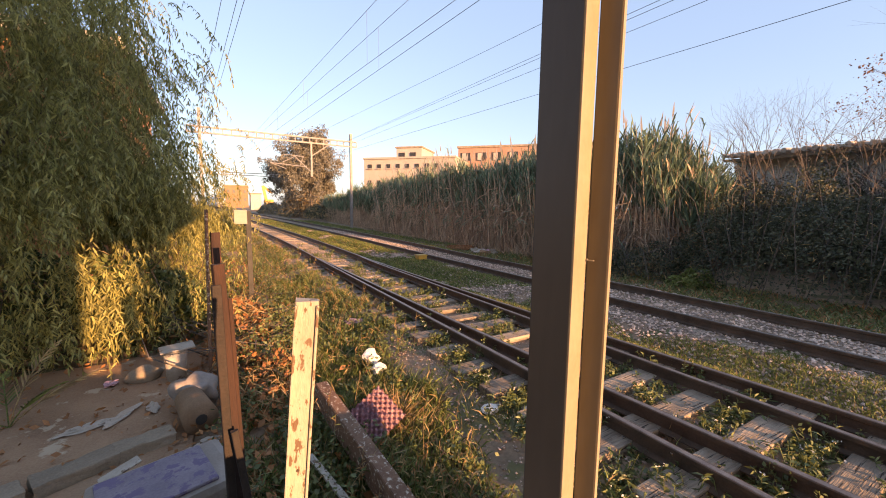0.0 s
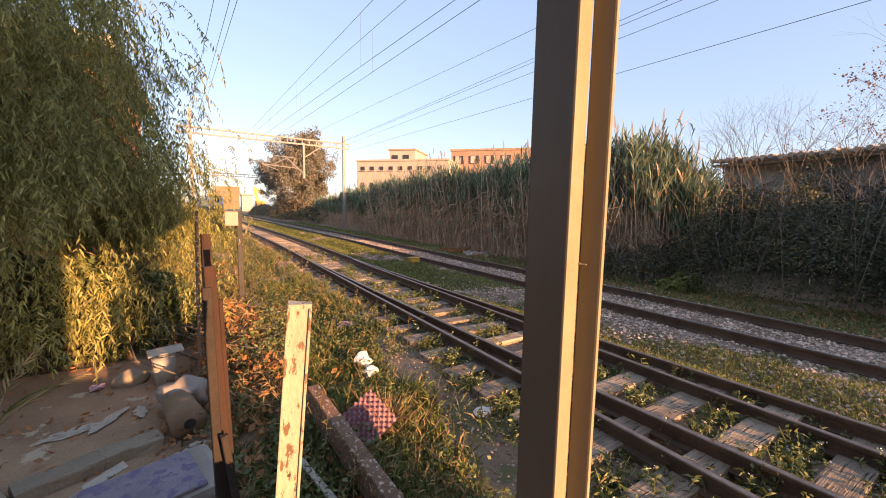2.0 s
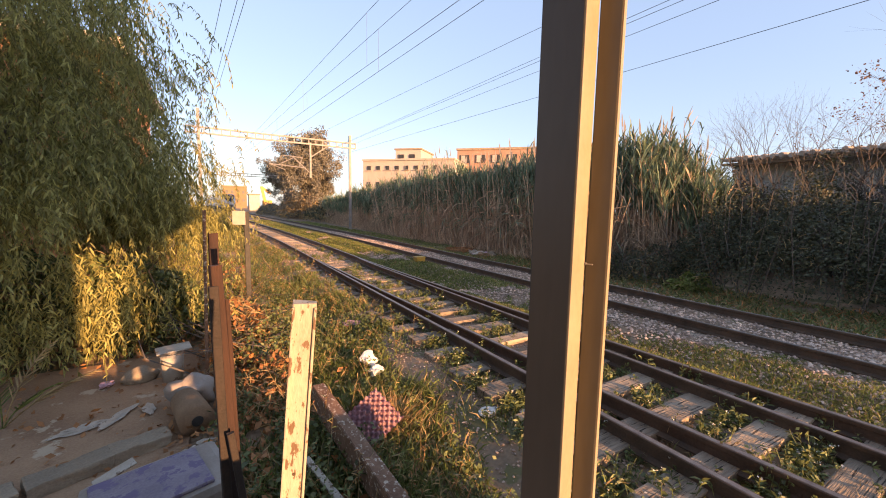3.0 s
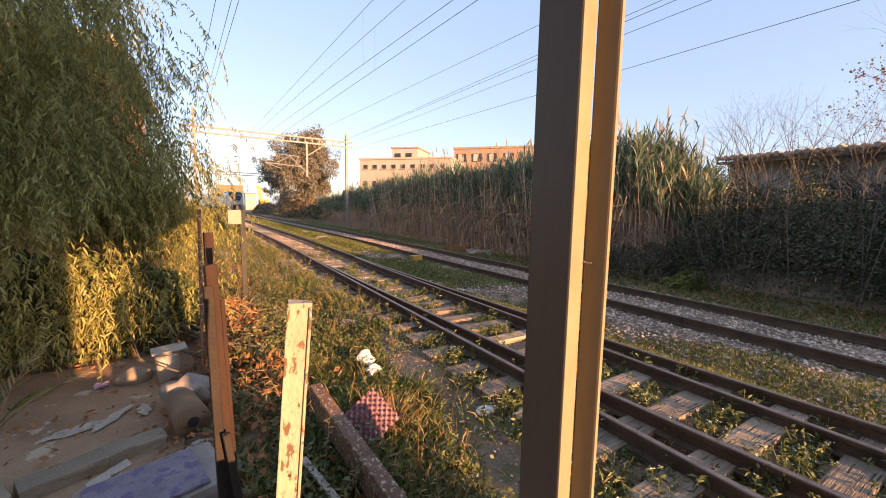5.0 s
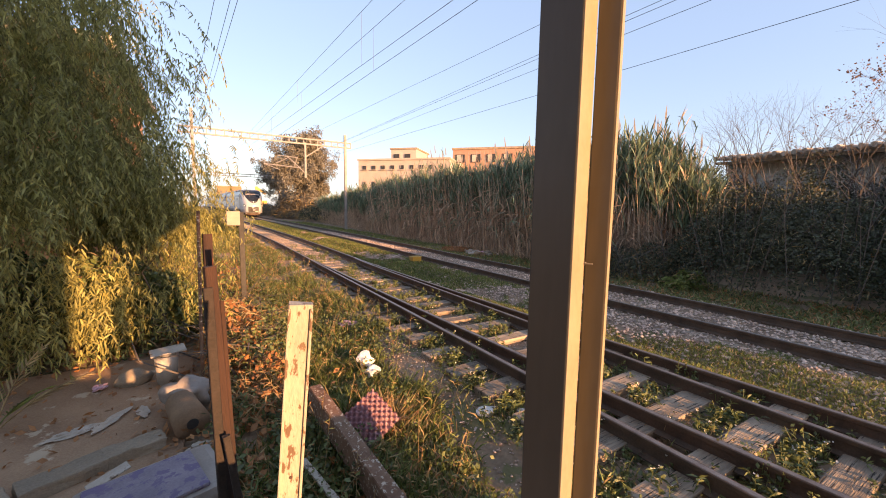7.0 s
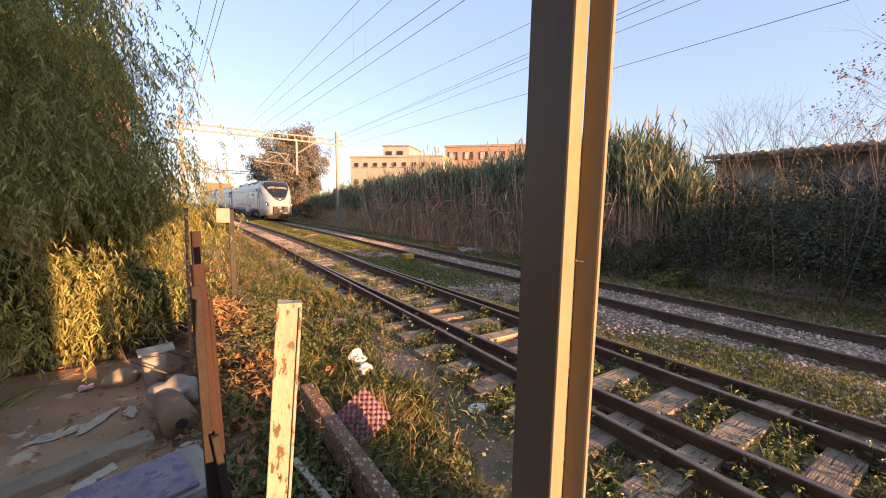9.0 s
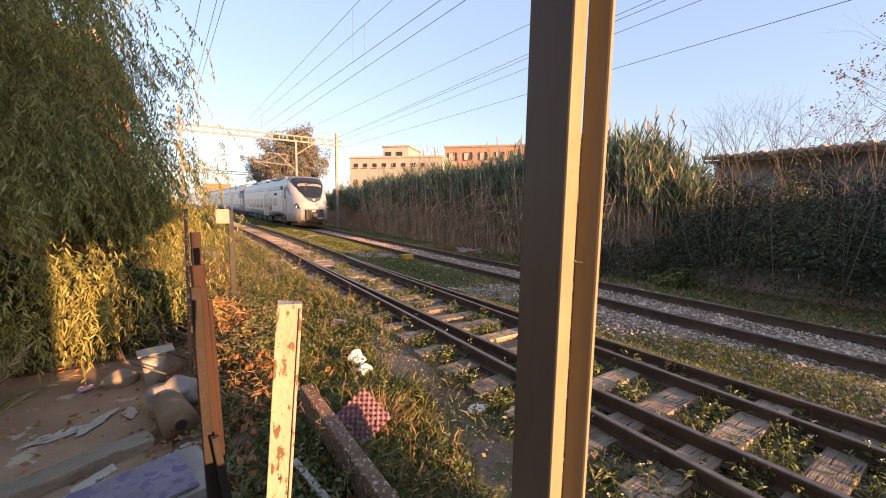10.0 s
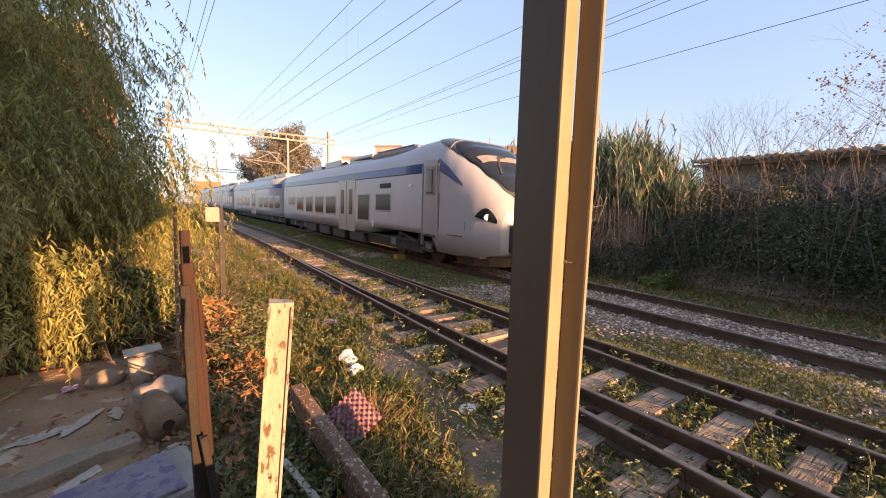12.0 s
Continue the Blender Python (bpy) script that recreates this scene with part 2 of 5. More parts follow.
def axis(lo, hi, fine_lo, fine_hi, step, grow=1.25):
    a = list(np.arange(fine_lo, fine_hi, step))
    s = step
    while a[-1] < hi:
        s *= grow
        a.append(a[-1] + s)
    s = step
    while a[0] > lo:
        s *= grow
        a.insert(0, a[0] - s)
    return a


def build_ground():
    xs, ys = axis(-1500, 1500, -5, 14, 0.16), axis(-1500, 2500, -3, 18, 0.18)
    verts = [(x, y, ground_z(x, y)) for y in ys for x in xs]
    n = len(xs)
    faces = [(j * n + i, j * n + i + 1, (j + 1) * n + i + 1, (j + 1) * n + i) for j in range(len(ys) - 1) for i in range(n - 1)]
    ob = soup("ground", verts, faces, ["soil"], "brown trodden soil with weeds beside the railway", kind="structure")
    ob.data.polygons.foreach_set("use_smooth", [True] * len(faces))


build_ground()
RAIL = [(-0.065, -0.155), (0.065, -0.155), (0.065, -0.143), (0.012, -0.125), (0.01, -0.045), (0.034, -0.035), (0.036, -0.006), (0.03, 0.0),
        (-0.03, 0.0), (-0.036, -0.006), (-0.034, -0.035), (-0.01, -0.045), (-0.012, -0.125), (-0.065, -0.143)]
HEAD = [(-0.024, 0.0), (0.024, 0.0), (0.02, 0.003), (-0.02, 0.003)]


def rail_line(fx, y0, y1, parent, label, shiny=True):
    ys = list(np.arange(y0, min(y1, 20), 1.0)) + list(np.arange(max(y0, 20), y1 + 0.1, 5.0))
    path = [(course(fx(y), y), y, rise(y)) for y in ys]
    rail = part("rail", sweep(RAIL, path), "rust", parent, label)
    if shiny:
        part("rail_head", sweep(HEAD, path), "shine", rail, "bright worn running surface")


def sleeper_mesh():
    me = bpy.data.meshes.new("sleeper")
    bm = box(1, 0.25, 0.14, bevel=0.012)
    bm.to_mesh(me)
    bm.free()
    me.materials.append(M["sleeper"])
    return me


def build_tracks():
    near = thing("railway_track", 0, 0, 0, "near railway track with switch blades and weedy wooden sleepers", "railway track")
    rail_line(lambda y: XA - GAUGE / 2, -14, 200, near, "rusty brown stock rail")
    rail_line(lambda y: XA + GAUGE / 2 + turn_off(y), -14, 200, near, "rusty brown stock rail")
    rail_line(lambda y: XA - GAUGE / 2 + 0.09 * min(1, (14.2 - y) / 3) + turn_off(y) * 0.95, -14, 14, near, "switch blade rail")
    rail_line(lambda y: XA + GAUGE / 2 - 0.09 * min(1, (14.2 - y) / 3), -14, 14, near, "switch blade rail")
    far = thing("railway_track", 0, 0, 0, "far railway track on pale stone ballast", "railway track")
    rail_line(lambda y: XB - GAUGE / 2, -14, 260, far, "rusty brown rail")
    rail_line(lambda y: XB + GAUGE / 2, -14, 260, far, "rusty brown rail")
    me = sleeper_mesh()
    rnd = random.Random(4)
    for track, c, y1 in ((near, XA, 60), (far, XB, 60)):
        y = -4.17
        while y < y1:
            ob = new("sleeper", me)
            ob.parent = track
            wide = (2.36 if track is near else 2.5) + (turn_off(y) if track is near else 0)
            ob.matrix_basis = pose(c - bend(y) + (wide - 2.55) / 2 + rnd.uniform(-0.03, 0.05), y, rise(y) - (0.247 if track is far else 0.195) - (0.0 if track is far else 0.072 * min(1, max(0, (y - 5) / 5))) + rnd.uniform(-0.015, 0.012), 0, rnd.uniform(-0.6, 0.6), rnd.uniform(-1.5, 1.5)) @ Matrix.Diagonal((wide, rnd.uniform(0.92, 1.1), 1, 1))
            y += 0.6
    return near, far


track_near, track_far = build_tracks()


def scatter_stones():
    rnd = random.Random(7)
    base = [(0, 0, 1), (0.9, 0, 0.2), (0.2, 0.95, 0.1), (-0.85, 0.3, 0.15), (-0.3, -0.9, 0.2), (0.5, -0.5, -0.5), (0, 0, -0.6)]
    tris = [(0, 1, 2), (0, 2, 3), (0, 3, 4), (0, 4, 1), (1, 6, 2), (2, 6, 3), (3, 6, 4), (4, 5, 1), (5, 6, 1), (4, 6, 5)]
    verts, faces = [], []

    def stone(x, y, r):
        x -= bend(y)
        z = ground_z(x, y) + r * 0.25
        a = rnd.uniform(0, 6.28)
        sx, sy, sz = r * rnd.uniform(0.7, 1.3), r * rnd.uniform(0.6, 1.1), r * rnd.uniform(0.5, 0.9)
        k = len(verts)
        for bx, by, bz in base:
            px, py, pz = bx * sx + rnd.uniform(-0.2, 0.2) * r, by * sy + rnd.uniform(-0.2, 0.2) * r, bz * sz
            verts.append((x + px * math.cos(a) - py * math.sin(a), y + px * math.sin(a) + py * math.cos(a), z + pz))
        faces.extend([(k + i, k + j, k + l) for i, j, l in tris])

    for i in range(46000):
        y = -3 + 33 * rnd.random() ** 1.5
        x = rnd.gauss(XB - 0.1, 1.15) if rnd.random() < 0.7 else rnd.uniform(4.78, 6.6)
        stone(x, y, rnd.uniform(0.013, 0.038))
    for i in range(14000):
        y = -1 + 26 * rnd.random() ** 1.5
        stone(rnd.gauss(XA, 0.9), y, rnd.uniform(0.006, 0.022))
    for i in range(3000):
        stone(rnd.uniform(1.5, 2.9), rnd.uniform(1, 9), rnd.uniform(0.006, 0.02))
    for i in range(500):
        stone(rnd.uniform(-3, 0), rnd.uniform(2, 7), rnd.uniform(0.008, 0.025))
    soup("ballast", verts, faces, ["gravel"], "grey and pinkish crushed stone ballast", kind="stuff")


scatter_stones()

# ---------------------------------------------------------------- large structure


def build_window():
    """The sliding window's middle stile, close beside the viewer."""
    w = thing("window_1", 0.73, 0.58, 0, "brown aluminium window stile with side faces coloured sunlit", "window", rz=-70)
    w["kind"] = "structure"
    zc, h = 1.77, 1.9
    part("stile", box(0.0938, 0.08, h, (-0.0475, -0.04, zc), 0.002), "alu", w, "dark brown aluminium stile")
    # Thin covers on the side faces, coloured as if the sun lit them.
    part("seal_strip", box(0.003, 0.077, h, (0.0009, -0.04, zc), 0.001), "alu_sunlit", w, "stile side face coloured cream as sunlit")
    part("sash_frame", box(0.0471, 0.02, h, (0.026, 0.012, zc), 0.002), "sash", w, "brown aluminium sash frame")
    part("edge_strip", box(0.003, 0.018, h, (0.0511, 0.0125, zc), 0.001), "alu_sunlit", w, "thin sash side face coloured pale as sunlit")
    screw = rod((0.004, -0.006, 1.652), (0.004, 0.004, 1.652), 0.003)
    part("latch", box(0.02, 0.004, 0.003, (0.012, -0.004, 1.652), 0.001, screw), "galv", w, "small steel latch pin")


def build_lookout():
    """Added, unseen glazed bay of a taller building round the viewer; shapes the sunlight."""
    def wall(name, bm, label):
        tagged(obj(name, bm, "plaster"), label, "wall", kind="structure")
    turn = pose(0, 0, 0, 0, 0, -20)
    c = Vector((0.73, 0.58, 0))
    ob = obj("wall_front", box(2.5, 0.16, 1.2, (0, 0, -0.05)), "plaster")
    ob.matrix_basis = Matrix.Translation(c + Vector((-0.05, 0.02, 0))) @ turn
    tagged(ob, "plastered parapet under the window", "wall", kind="structure")
    ob = obj("wall_head", box(4.2, 0.16, 3.3, (-0.8, 0, 4.7)), "plaster")
    ob.matrix_basis = Matrix.Translation(c) @ turn
    tagged(ob, "unseen plastered wall over the window, shading the tree", "wall", kind="structure")
    wall("floor_slab", box(4.6, 3.8, 0.2, (-0.35, -1.6, 0.0)), "concrete floor slab of the bay")
    wall("ceiling", box(4.6, 3.7, 0.2, (-0.35, -1.65, 3.15)), "plain bay ceiling")
    wall("wall_back", box(4.6, 0.16, 1.1, (-0.35, -3.4, 0.4)), "plastered parapet behind")
    # Unseen pier and head leave only a gap for sunlight on the tree.
    wall("wall_back_pier", box(3.7, 0.14, 2.3, (-0.8, -3.39, 2.05)), "unseen rear pier, added to narrow the sunlight")
    wall("wall_back_head", box(4.6, 0.16, 5.6, (-0.35, -3.4, 5.95)), "unseen plastered wall over the rear opening, added for shade")
    # Unseen column, put there to throw the dark band on the tree.
    wall("wall_back_column", box(0.3, 0.4, 6.8, (2.06, -3.4, 2.95)), "unseen column, added to cast a shadow on the tree")
    wall("wall_side", box(0.16, 3.6, 6.0, (-2.6, -1.6, 3.0)), "plastered side wall")


build_lookout()
build_window()


def build_gantry(y, x0, x1, z, label, drop=True):
    g = thing("overhead_line_gantry", 0, y, 0, label, "gantry")

    def mast(x, top):
        bm = box(0.2, 0.02, top + 0.4, (x, -0.1, top / 2 - 0.2))
        box(0.2, 0.02, top + 0.4, (x, 0.1, top / 2 - 0.2), 0, bm)
        box(0.02, 0.18, top + 0.4, (x, 0, top / 2 - 0.2), 0, bm)
        part("mast", bm, "galv", g, "galvanised steel H mast")

    mast(x0 + 0.8, z + 1.5)
    mast(x1 - 0.5, z + 0.85)
    truss = None
    for dz in (0.0, 0.42):
        truss = box(x1 - x0, 0.12, 0.12, ((x0 + x1) / 2, 0, z - 0.25 + dz), 0, truss)
    n = 22
    for i in range(n + 1):
        x = x0 + (x1 - x0) * i / n
        bar((x, 0, z - 0.25), (x, 0, z + 0.17), 0.075, 0.06, truss)
    part("truss_beam", truss, "galv", g, "ladder-like steel beam across the tracks")
    if drop:
        xd = 6.87
        part("drop_post", box(0.14, 0.14, 2.9, (xd, 0, z - 1.6)), "galv", g)
        bm = bar((xd + 0.05, 0, z - 1.3), (xd + 1.5, 0, z - 0.25), 0.07, 0.07)
        bar((xd + 1.0, 0, z - 0.7), (xd + 1.0, 0, z - 0.1), 0.05, 0.05, bm)
        part("brace", bm, "galv", g)
        c = rod((xd, 0, 4.6), (xd - 1.35, 0, 5.85), 0.045)
        rod((xd - 0.6, 0, 5.87), (xd - 2.2, 0, 5.95), 0.035, c)
        rod((xd - 2.3, 0, 5.3), (xd - 1.3, 0, 5.85), 0.03, c)
        rod((xd - 0.4, 0, 5.05), (xd - 3.2, 0, 5.2), 0.045, c)
        rod((xd - 0.9, 0, 5.2), (xd - 0.65, 0, 5.85), 0.03, c)
        rod((xd - 3.2, 0, 5.2), (xd - 2.0, 0, 4.8), 0.03, c)
        part("cantilever_arm", c, "galv", g, "tubular registration arm")
    return g


build_gantry(33.5, -1.8, 10.75, 7.3, "galvanised portal gantry carrying overhead wires over the tracks")
build_gantry(76, -3.0, 11.3, 7.3, "distant galvanised portal gantry over the tracks", drop=False)


def wire(a, b, r=0.004, sag=0.0, name="overhead_wire", label="thin dark overhead line wire"):
    a, b = Vector(a), Vector(b)
    path = [a.lerp(b, i / 16) - Vector((0, 0, sag * 4 * (i / 16) * (1 - i / 16))) for i in range(17)]
    ob = obj(name, sweep([(-r, -r), (r, -r), (r, r), (-r, r)], [tuple(p) for p in path]), "wire")
    return tagged(ob, label, "wire", "overhead wires")


wire((4.22, -12.00, 6.18), (1.88, 76.00, 9.41))
wire((5.53, -12.00, 6.69), (0.92, 76.00, 8.27))
wire((4.96, -12.00, 5.19), (0.38, 76.00, 7.50))
wire((5.09, -12.00, 5.28), (1.67, 76.00, 7.17))
wire((8.52, -12.00, 6.20), (5.65, 60.00, 8.24))
wire((8.20, -12.00, 5.77), (8.20, 33.50, 6.60))
wire((8.20, -12.00, 5.95), (8.20, 33.50, 6.62))
wire((8.18, -12.00, 5.50), (9.35, 33.50, 6.85))
wire((8.20, -12.00, 4.47), (8.20, 33.50, 5.93))
wire((3.63, 10.30, 7.00), (3.78, 10.72, 5.78), 0.003, 0, "dropper", "thin vertical dropper between wires")
wire((3.42, 18.00, 7.28), (3.41, 17.90, 5.97), 0.003, 0, "dropper", "thin vertical dropper between wires")
wire((3.24, 25.00, 7.54), (3.09, 23.88, 6.13), 0.003, 0, "dropper", "thin vertical dropper between wires")
wire((4.31, 11.20, 7.10), (4.20, 10.90, 5.77), 0.003, 0, "dropper", "thin vertical dropper between wires")
wire((3.88, 19.50, 7.25), (3.87, 19.44, 5.96), 0.003, 0, "dropper", "thin vertical dropper between wires")
wire((3.48, 27.00, 7.39), (3.55, 27.52, 6.13), 0.003, 0, "dropper", "thin vertical dropper between wires")
wire((8.20, 4.90, 6.08), (8.20, 4.90, 5.01), 0.003, 0, "dropper", "thin vertical dropper between wires")
wire((8.20, 15.60, 6.27), (8.20, 15.60, 5.35), 0.003, 0, "dropper", "thin vertical dropper between wires")
wire((8.20, 26.00, 6.46), (8.20, 26.00, 5.69), 0.003, 0, "dropper", "thin vertical dropper between wires")
wire((1.16, -12.00, 3.02), (-1.05, 33.50, 8.25))
wire((1.24, -12.00, 3.42), (-0.60, 33.50, 7.90))
wire((1.33, -12.00, 3.59), (-0.45, 33.50, 7.75))


def build_block_building():
    """The flat-roofed ochre building beyond the reeds."""
    b = thing("building", 25.6, 75.0, 0, "flat-roofed ochre and brick building with rows of small windows", "building", rz=-46)
    part("wall", box(19, 14, 13, (9.5, 7, 4.9), 0.05), "facade", b, "ochre rendered main wall")
    part("cornice", box(19.3, 14.4, 0.35, (9.5, 7, 11.5)), "facade", b)
    part("roof_block", box(5.6, 8.5, 3.2, (8.1, 8.5, 12.6), 0.05), "facade", b, "set-back rooftop storey")
    part("cornice", box(6.0, 8.9, 0.3, (8.1, 8.5, 14.2)), "concrete", b)
    part("upper_wall", box(26, 12, 16.4, (29.9, 17.2, 6.7), 0.05), "brickred", b, "red brick wing")
    part("cornice", box(26.4, 12.4, 0.4, (29.9, 17.2, 15.0)), "concrete", b)
    for i in range(9):
        for z, hh in ((9.9, 0.8), (6.6, 1.1)):
            win = part("window", box(0.75, 0.3, hh, (1.4 + i * 2.0, -0.02, z), 0.02), "dark", b, "dark window opening")
            part("sill", box(1.2, 0.4, 0.12, (1.4 + i * 2.0, -0.1, z - hh / 2 - 0.06)), "facade", win)
    for i in range(2):
        part("window", box(1.2, 0.3, 1.0, (6.6 + i * 2.4, 4.22, 12.6)), "dark", b)
    for i in range(7):
        win = part("window", box(2.0, 0.3, 1.7, (18.6 + i * 3.4, 11.18, 12.9)), "dark", b)
        part("pane", box(0.9, 0.1, 1.5, (18.3 + i * 3.4, 11.04, 12.9)), "facade", win)


build_block_building()


def build_far_things():
    w = thing("far_building", 8.3, 235, 0, "distant brown building at the end of the line", "building")
    part("wall", box(11, 8, 12.6, (0, 0, 5.8)), "card", w)
    part("roof", box(11.6, 8.6, 0.5, (0, 0, 12.3)), "concrete", w)
    for i in range(4):
        for z in (5.0, 9.2):
            part("window", box(1.2, 0.3, 1.6, (-3.8 + i * 2.6, -4, z)), "dark", w)
    s = thing("white_shed", 8.0, 121, 0.8, "distant white shed beside the tracks", "shed")
    part("wall", box(2.6, 5, 4.4, (1.0, 0, 2.0)), "whiteplastic", s)
    part("roof", box(3.0, 5.4, 0.3, (1.0, 0, 4.3)), "concrete", s)
    part("door", box(1.2, 0.2, 2.2, (1.2, -2.5, 1.0)), "traingrey", s)
    c = thing("yellow_excavator", 11.6, 118, 0.8, "distant yellow excavator beside the tracks", "excavator")
    part("body", box(2.2, 4, 2.0, (0.6, 0, 1.7), 0.2), "yellow", c)
    part("boom", bar((0, 0, 2.5), (-0.8, 0, 6.6), 0.7, 0.7), "yellow", c)
    part("dipper", bar((-0.8, 0, 6.4), (1.6, 0, 4.6), 0.6, 0.6), "yellow", c)
    part("crawler", box(3.2, 4.6, 1.0, (0.4, 0, 0.4), 0.2), "under", c)


build_far_things()


def build_warehouse():
    w = thing("warehouse", 18, 0, 0, "low warehouse with a worn clay-tiled roof behind the bushes", "warehouse")
    part("wall", box(8, 32, 4.4, (4.3, -8.6, 1.6), 0.02), "plaster", w, "grimy rendered wall")
    part("roof", box(9.4, 32.1, 0.1, (4.0, -8.6, 4.1), 0, None, pose(0, 0, 0, 0, -4, 0)), "concrete", w)
    me = bpy.data.meshes.new("tile_row")
    bm = bmesh.new()
    for j in range(14):
        rod((0.75 * j - 0.3, 0, 0.0), (0.75 * j + 0.5, 0, 0.025), 0.085, bm, 7, 0.075)
    bm.to_mesh(me)
    bm.free()
    me.materials.append(M["rooftile"])
    rnd = random.Random(3)
    for i in range(100):
        ob = new("tile_course", me)
        ob.parent = w
        ob.matrix_basis = pose(-0.75 + rnd.uniform(-0.06, 0.06), 7.3 - i * 0.26, 3.93 + rnd.uniform(-0.02, 0.03), 0, -4, rnd.uniform(-1, 1))


build_warehouse()
# Out-of-view blocker: keeps low sun off the right-hand tracks and the bank.
shade_wall = obj("wall_behind", box(10.4, 6, 8.8, (21.7, -33, 3.8), 0.05), "concrete")
tagged(shade_wall, "unseen tall concrete wall added behind to shade the tracks", "wall", kind="structure")


def build_house():
    h = thing("house", -6.6, 14, 0, "orange rendered house behind the weeping tree", "house")
    part("wall", box(7, 8, 6.2, (0.6, 4, 2.8), 0.03), "orange", h, "sunlit orange wall")
    part("roof", box(8, 9, 0.3, (0.6, 4, 6.05), 0.03), "rooftile", h)
    for i in range(2):
        win = part("window", box(1.1, 0.2, 1.3, (-0.8 + i * 2.6, 0, 3.9)), "dark", h)
        part("sill", box(1.3, 0.3, 0.1, (-0.8 + i * 2.6, -0.06, 3.2)), "concrete", win)


build_house()

# ---------------------------------------------------------------- plants


class Leaves:
    """Collects leaf blades into arrays."""

    def __init__(self, seed):
        self.v, self.f, self.i, self.rnd = [], [], [], random.Random(seed)

    def blade(self, p, d, length, width, m=0, droop=0.0):
        """A pointed blade in two folds from p along d."""
        p, d = Vector(p), Vector(d).normalized()
        s = d.cross(Vector((self.rnd.uniform(-1, 1), self.rnd.uniform(-1, 1), self.rnd.uniform(-0.3, 1))))
        s = s.normalized() * width * 0.5 if s.length > 1e-3 else Vector((width * 0.5, 0, 0))
        mid = p + d * length * 0.5 - Vector((0, 0, droop * length * 0.15))
        tip = p + d * length - Vector((0, 0, droop * length * 0.6))
        k = len(self.v)
        self.v += [tuple(p - s * 0.5), tuple(p + s * 0.5), tuple(mid + s), tuple(mid - s), tuple(tip)]
        self.f += [(k, k + 1, k + 2, k + 3), (k + 3, k + 2, k + 4)]
        self.i += [m, m]

    def leaf(self, p, n, size, m=0):
        """A small diamond leaf facing about n."""
        p, n = Vector(p), Vector(n)
        a = n.orthogonal().normalized()
        a.rotate(Matrix.Rotation(self.rnd.uniform(0, 6.28), 3, n.normalized()))
        b = n.cross(a).normalized() * size * 0.36
        a = a * size * 0.6
        k = len(self.v)
        self.v += [tuple(p - a), tuple(p + b), tuple(p + a), tuple(p - b)]
        self.f.append((k, k + 1, k + 2, k + 3))
        self.i.append(m)

    def stick(self, p, q, r, m=0, r2=None):
        p, q = Vector(p), Vector(q)
        d = (q - p)
        a = d.orthogonal().normalized()
        b = d.cross(a).normalized()
        r2 = r if r2 is None else r2
        k = len(self.v)
        for c, rr in ((p, r), (q, r2)):
            for t in (0, 2.094, 4.189):
                self.v.append(tuple(c + a * math.cos(t) * rr + b * math.sin(t) * rr))
        self.f += [(k, k + 1, k + 4, k + 3), (k + 1, k + 2, k + 5, k + 4), (k + 2, k, k + 3, k + 5)]
        self.i += [m] * 3

    def done(self, name, mats, label="", parent=None, kind="", category=""):
        return soup(name, self.v, self.f, mats, label, parent, kind, self.i, category)


def rnd_dir(r, up=0.0):
    while True:
        d = Vector((r.uniform(-1, 1), r.uniform(-1, 1), r.uniform(-1, 1)))
        if 0.1 < d.length < 1:
            d = d.normalized()
            d.z += up
            return d


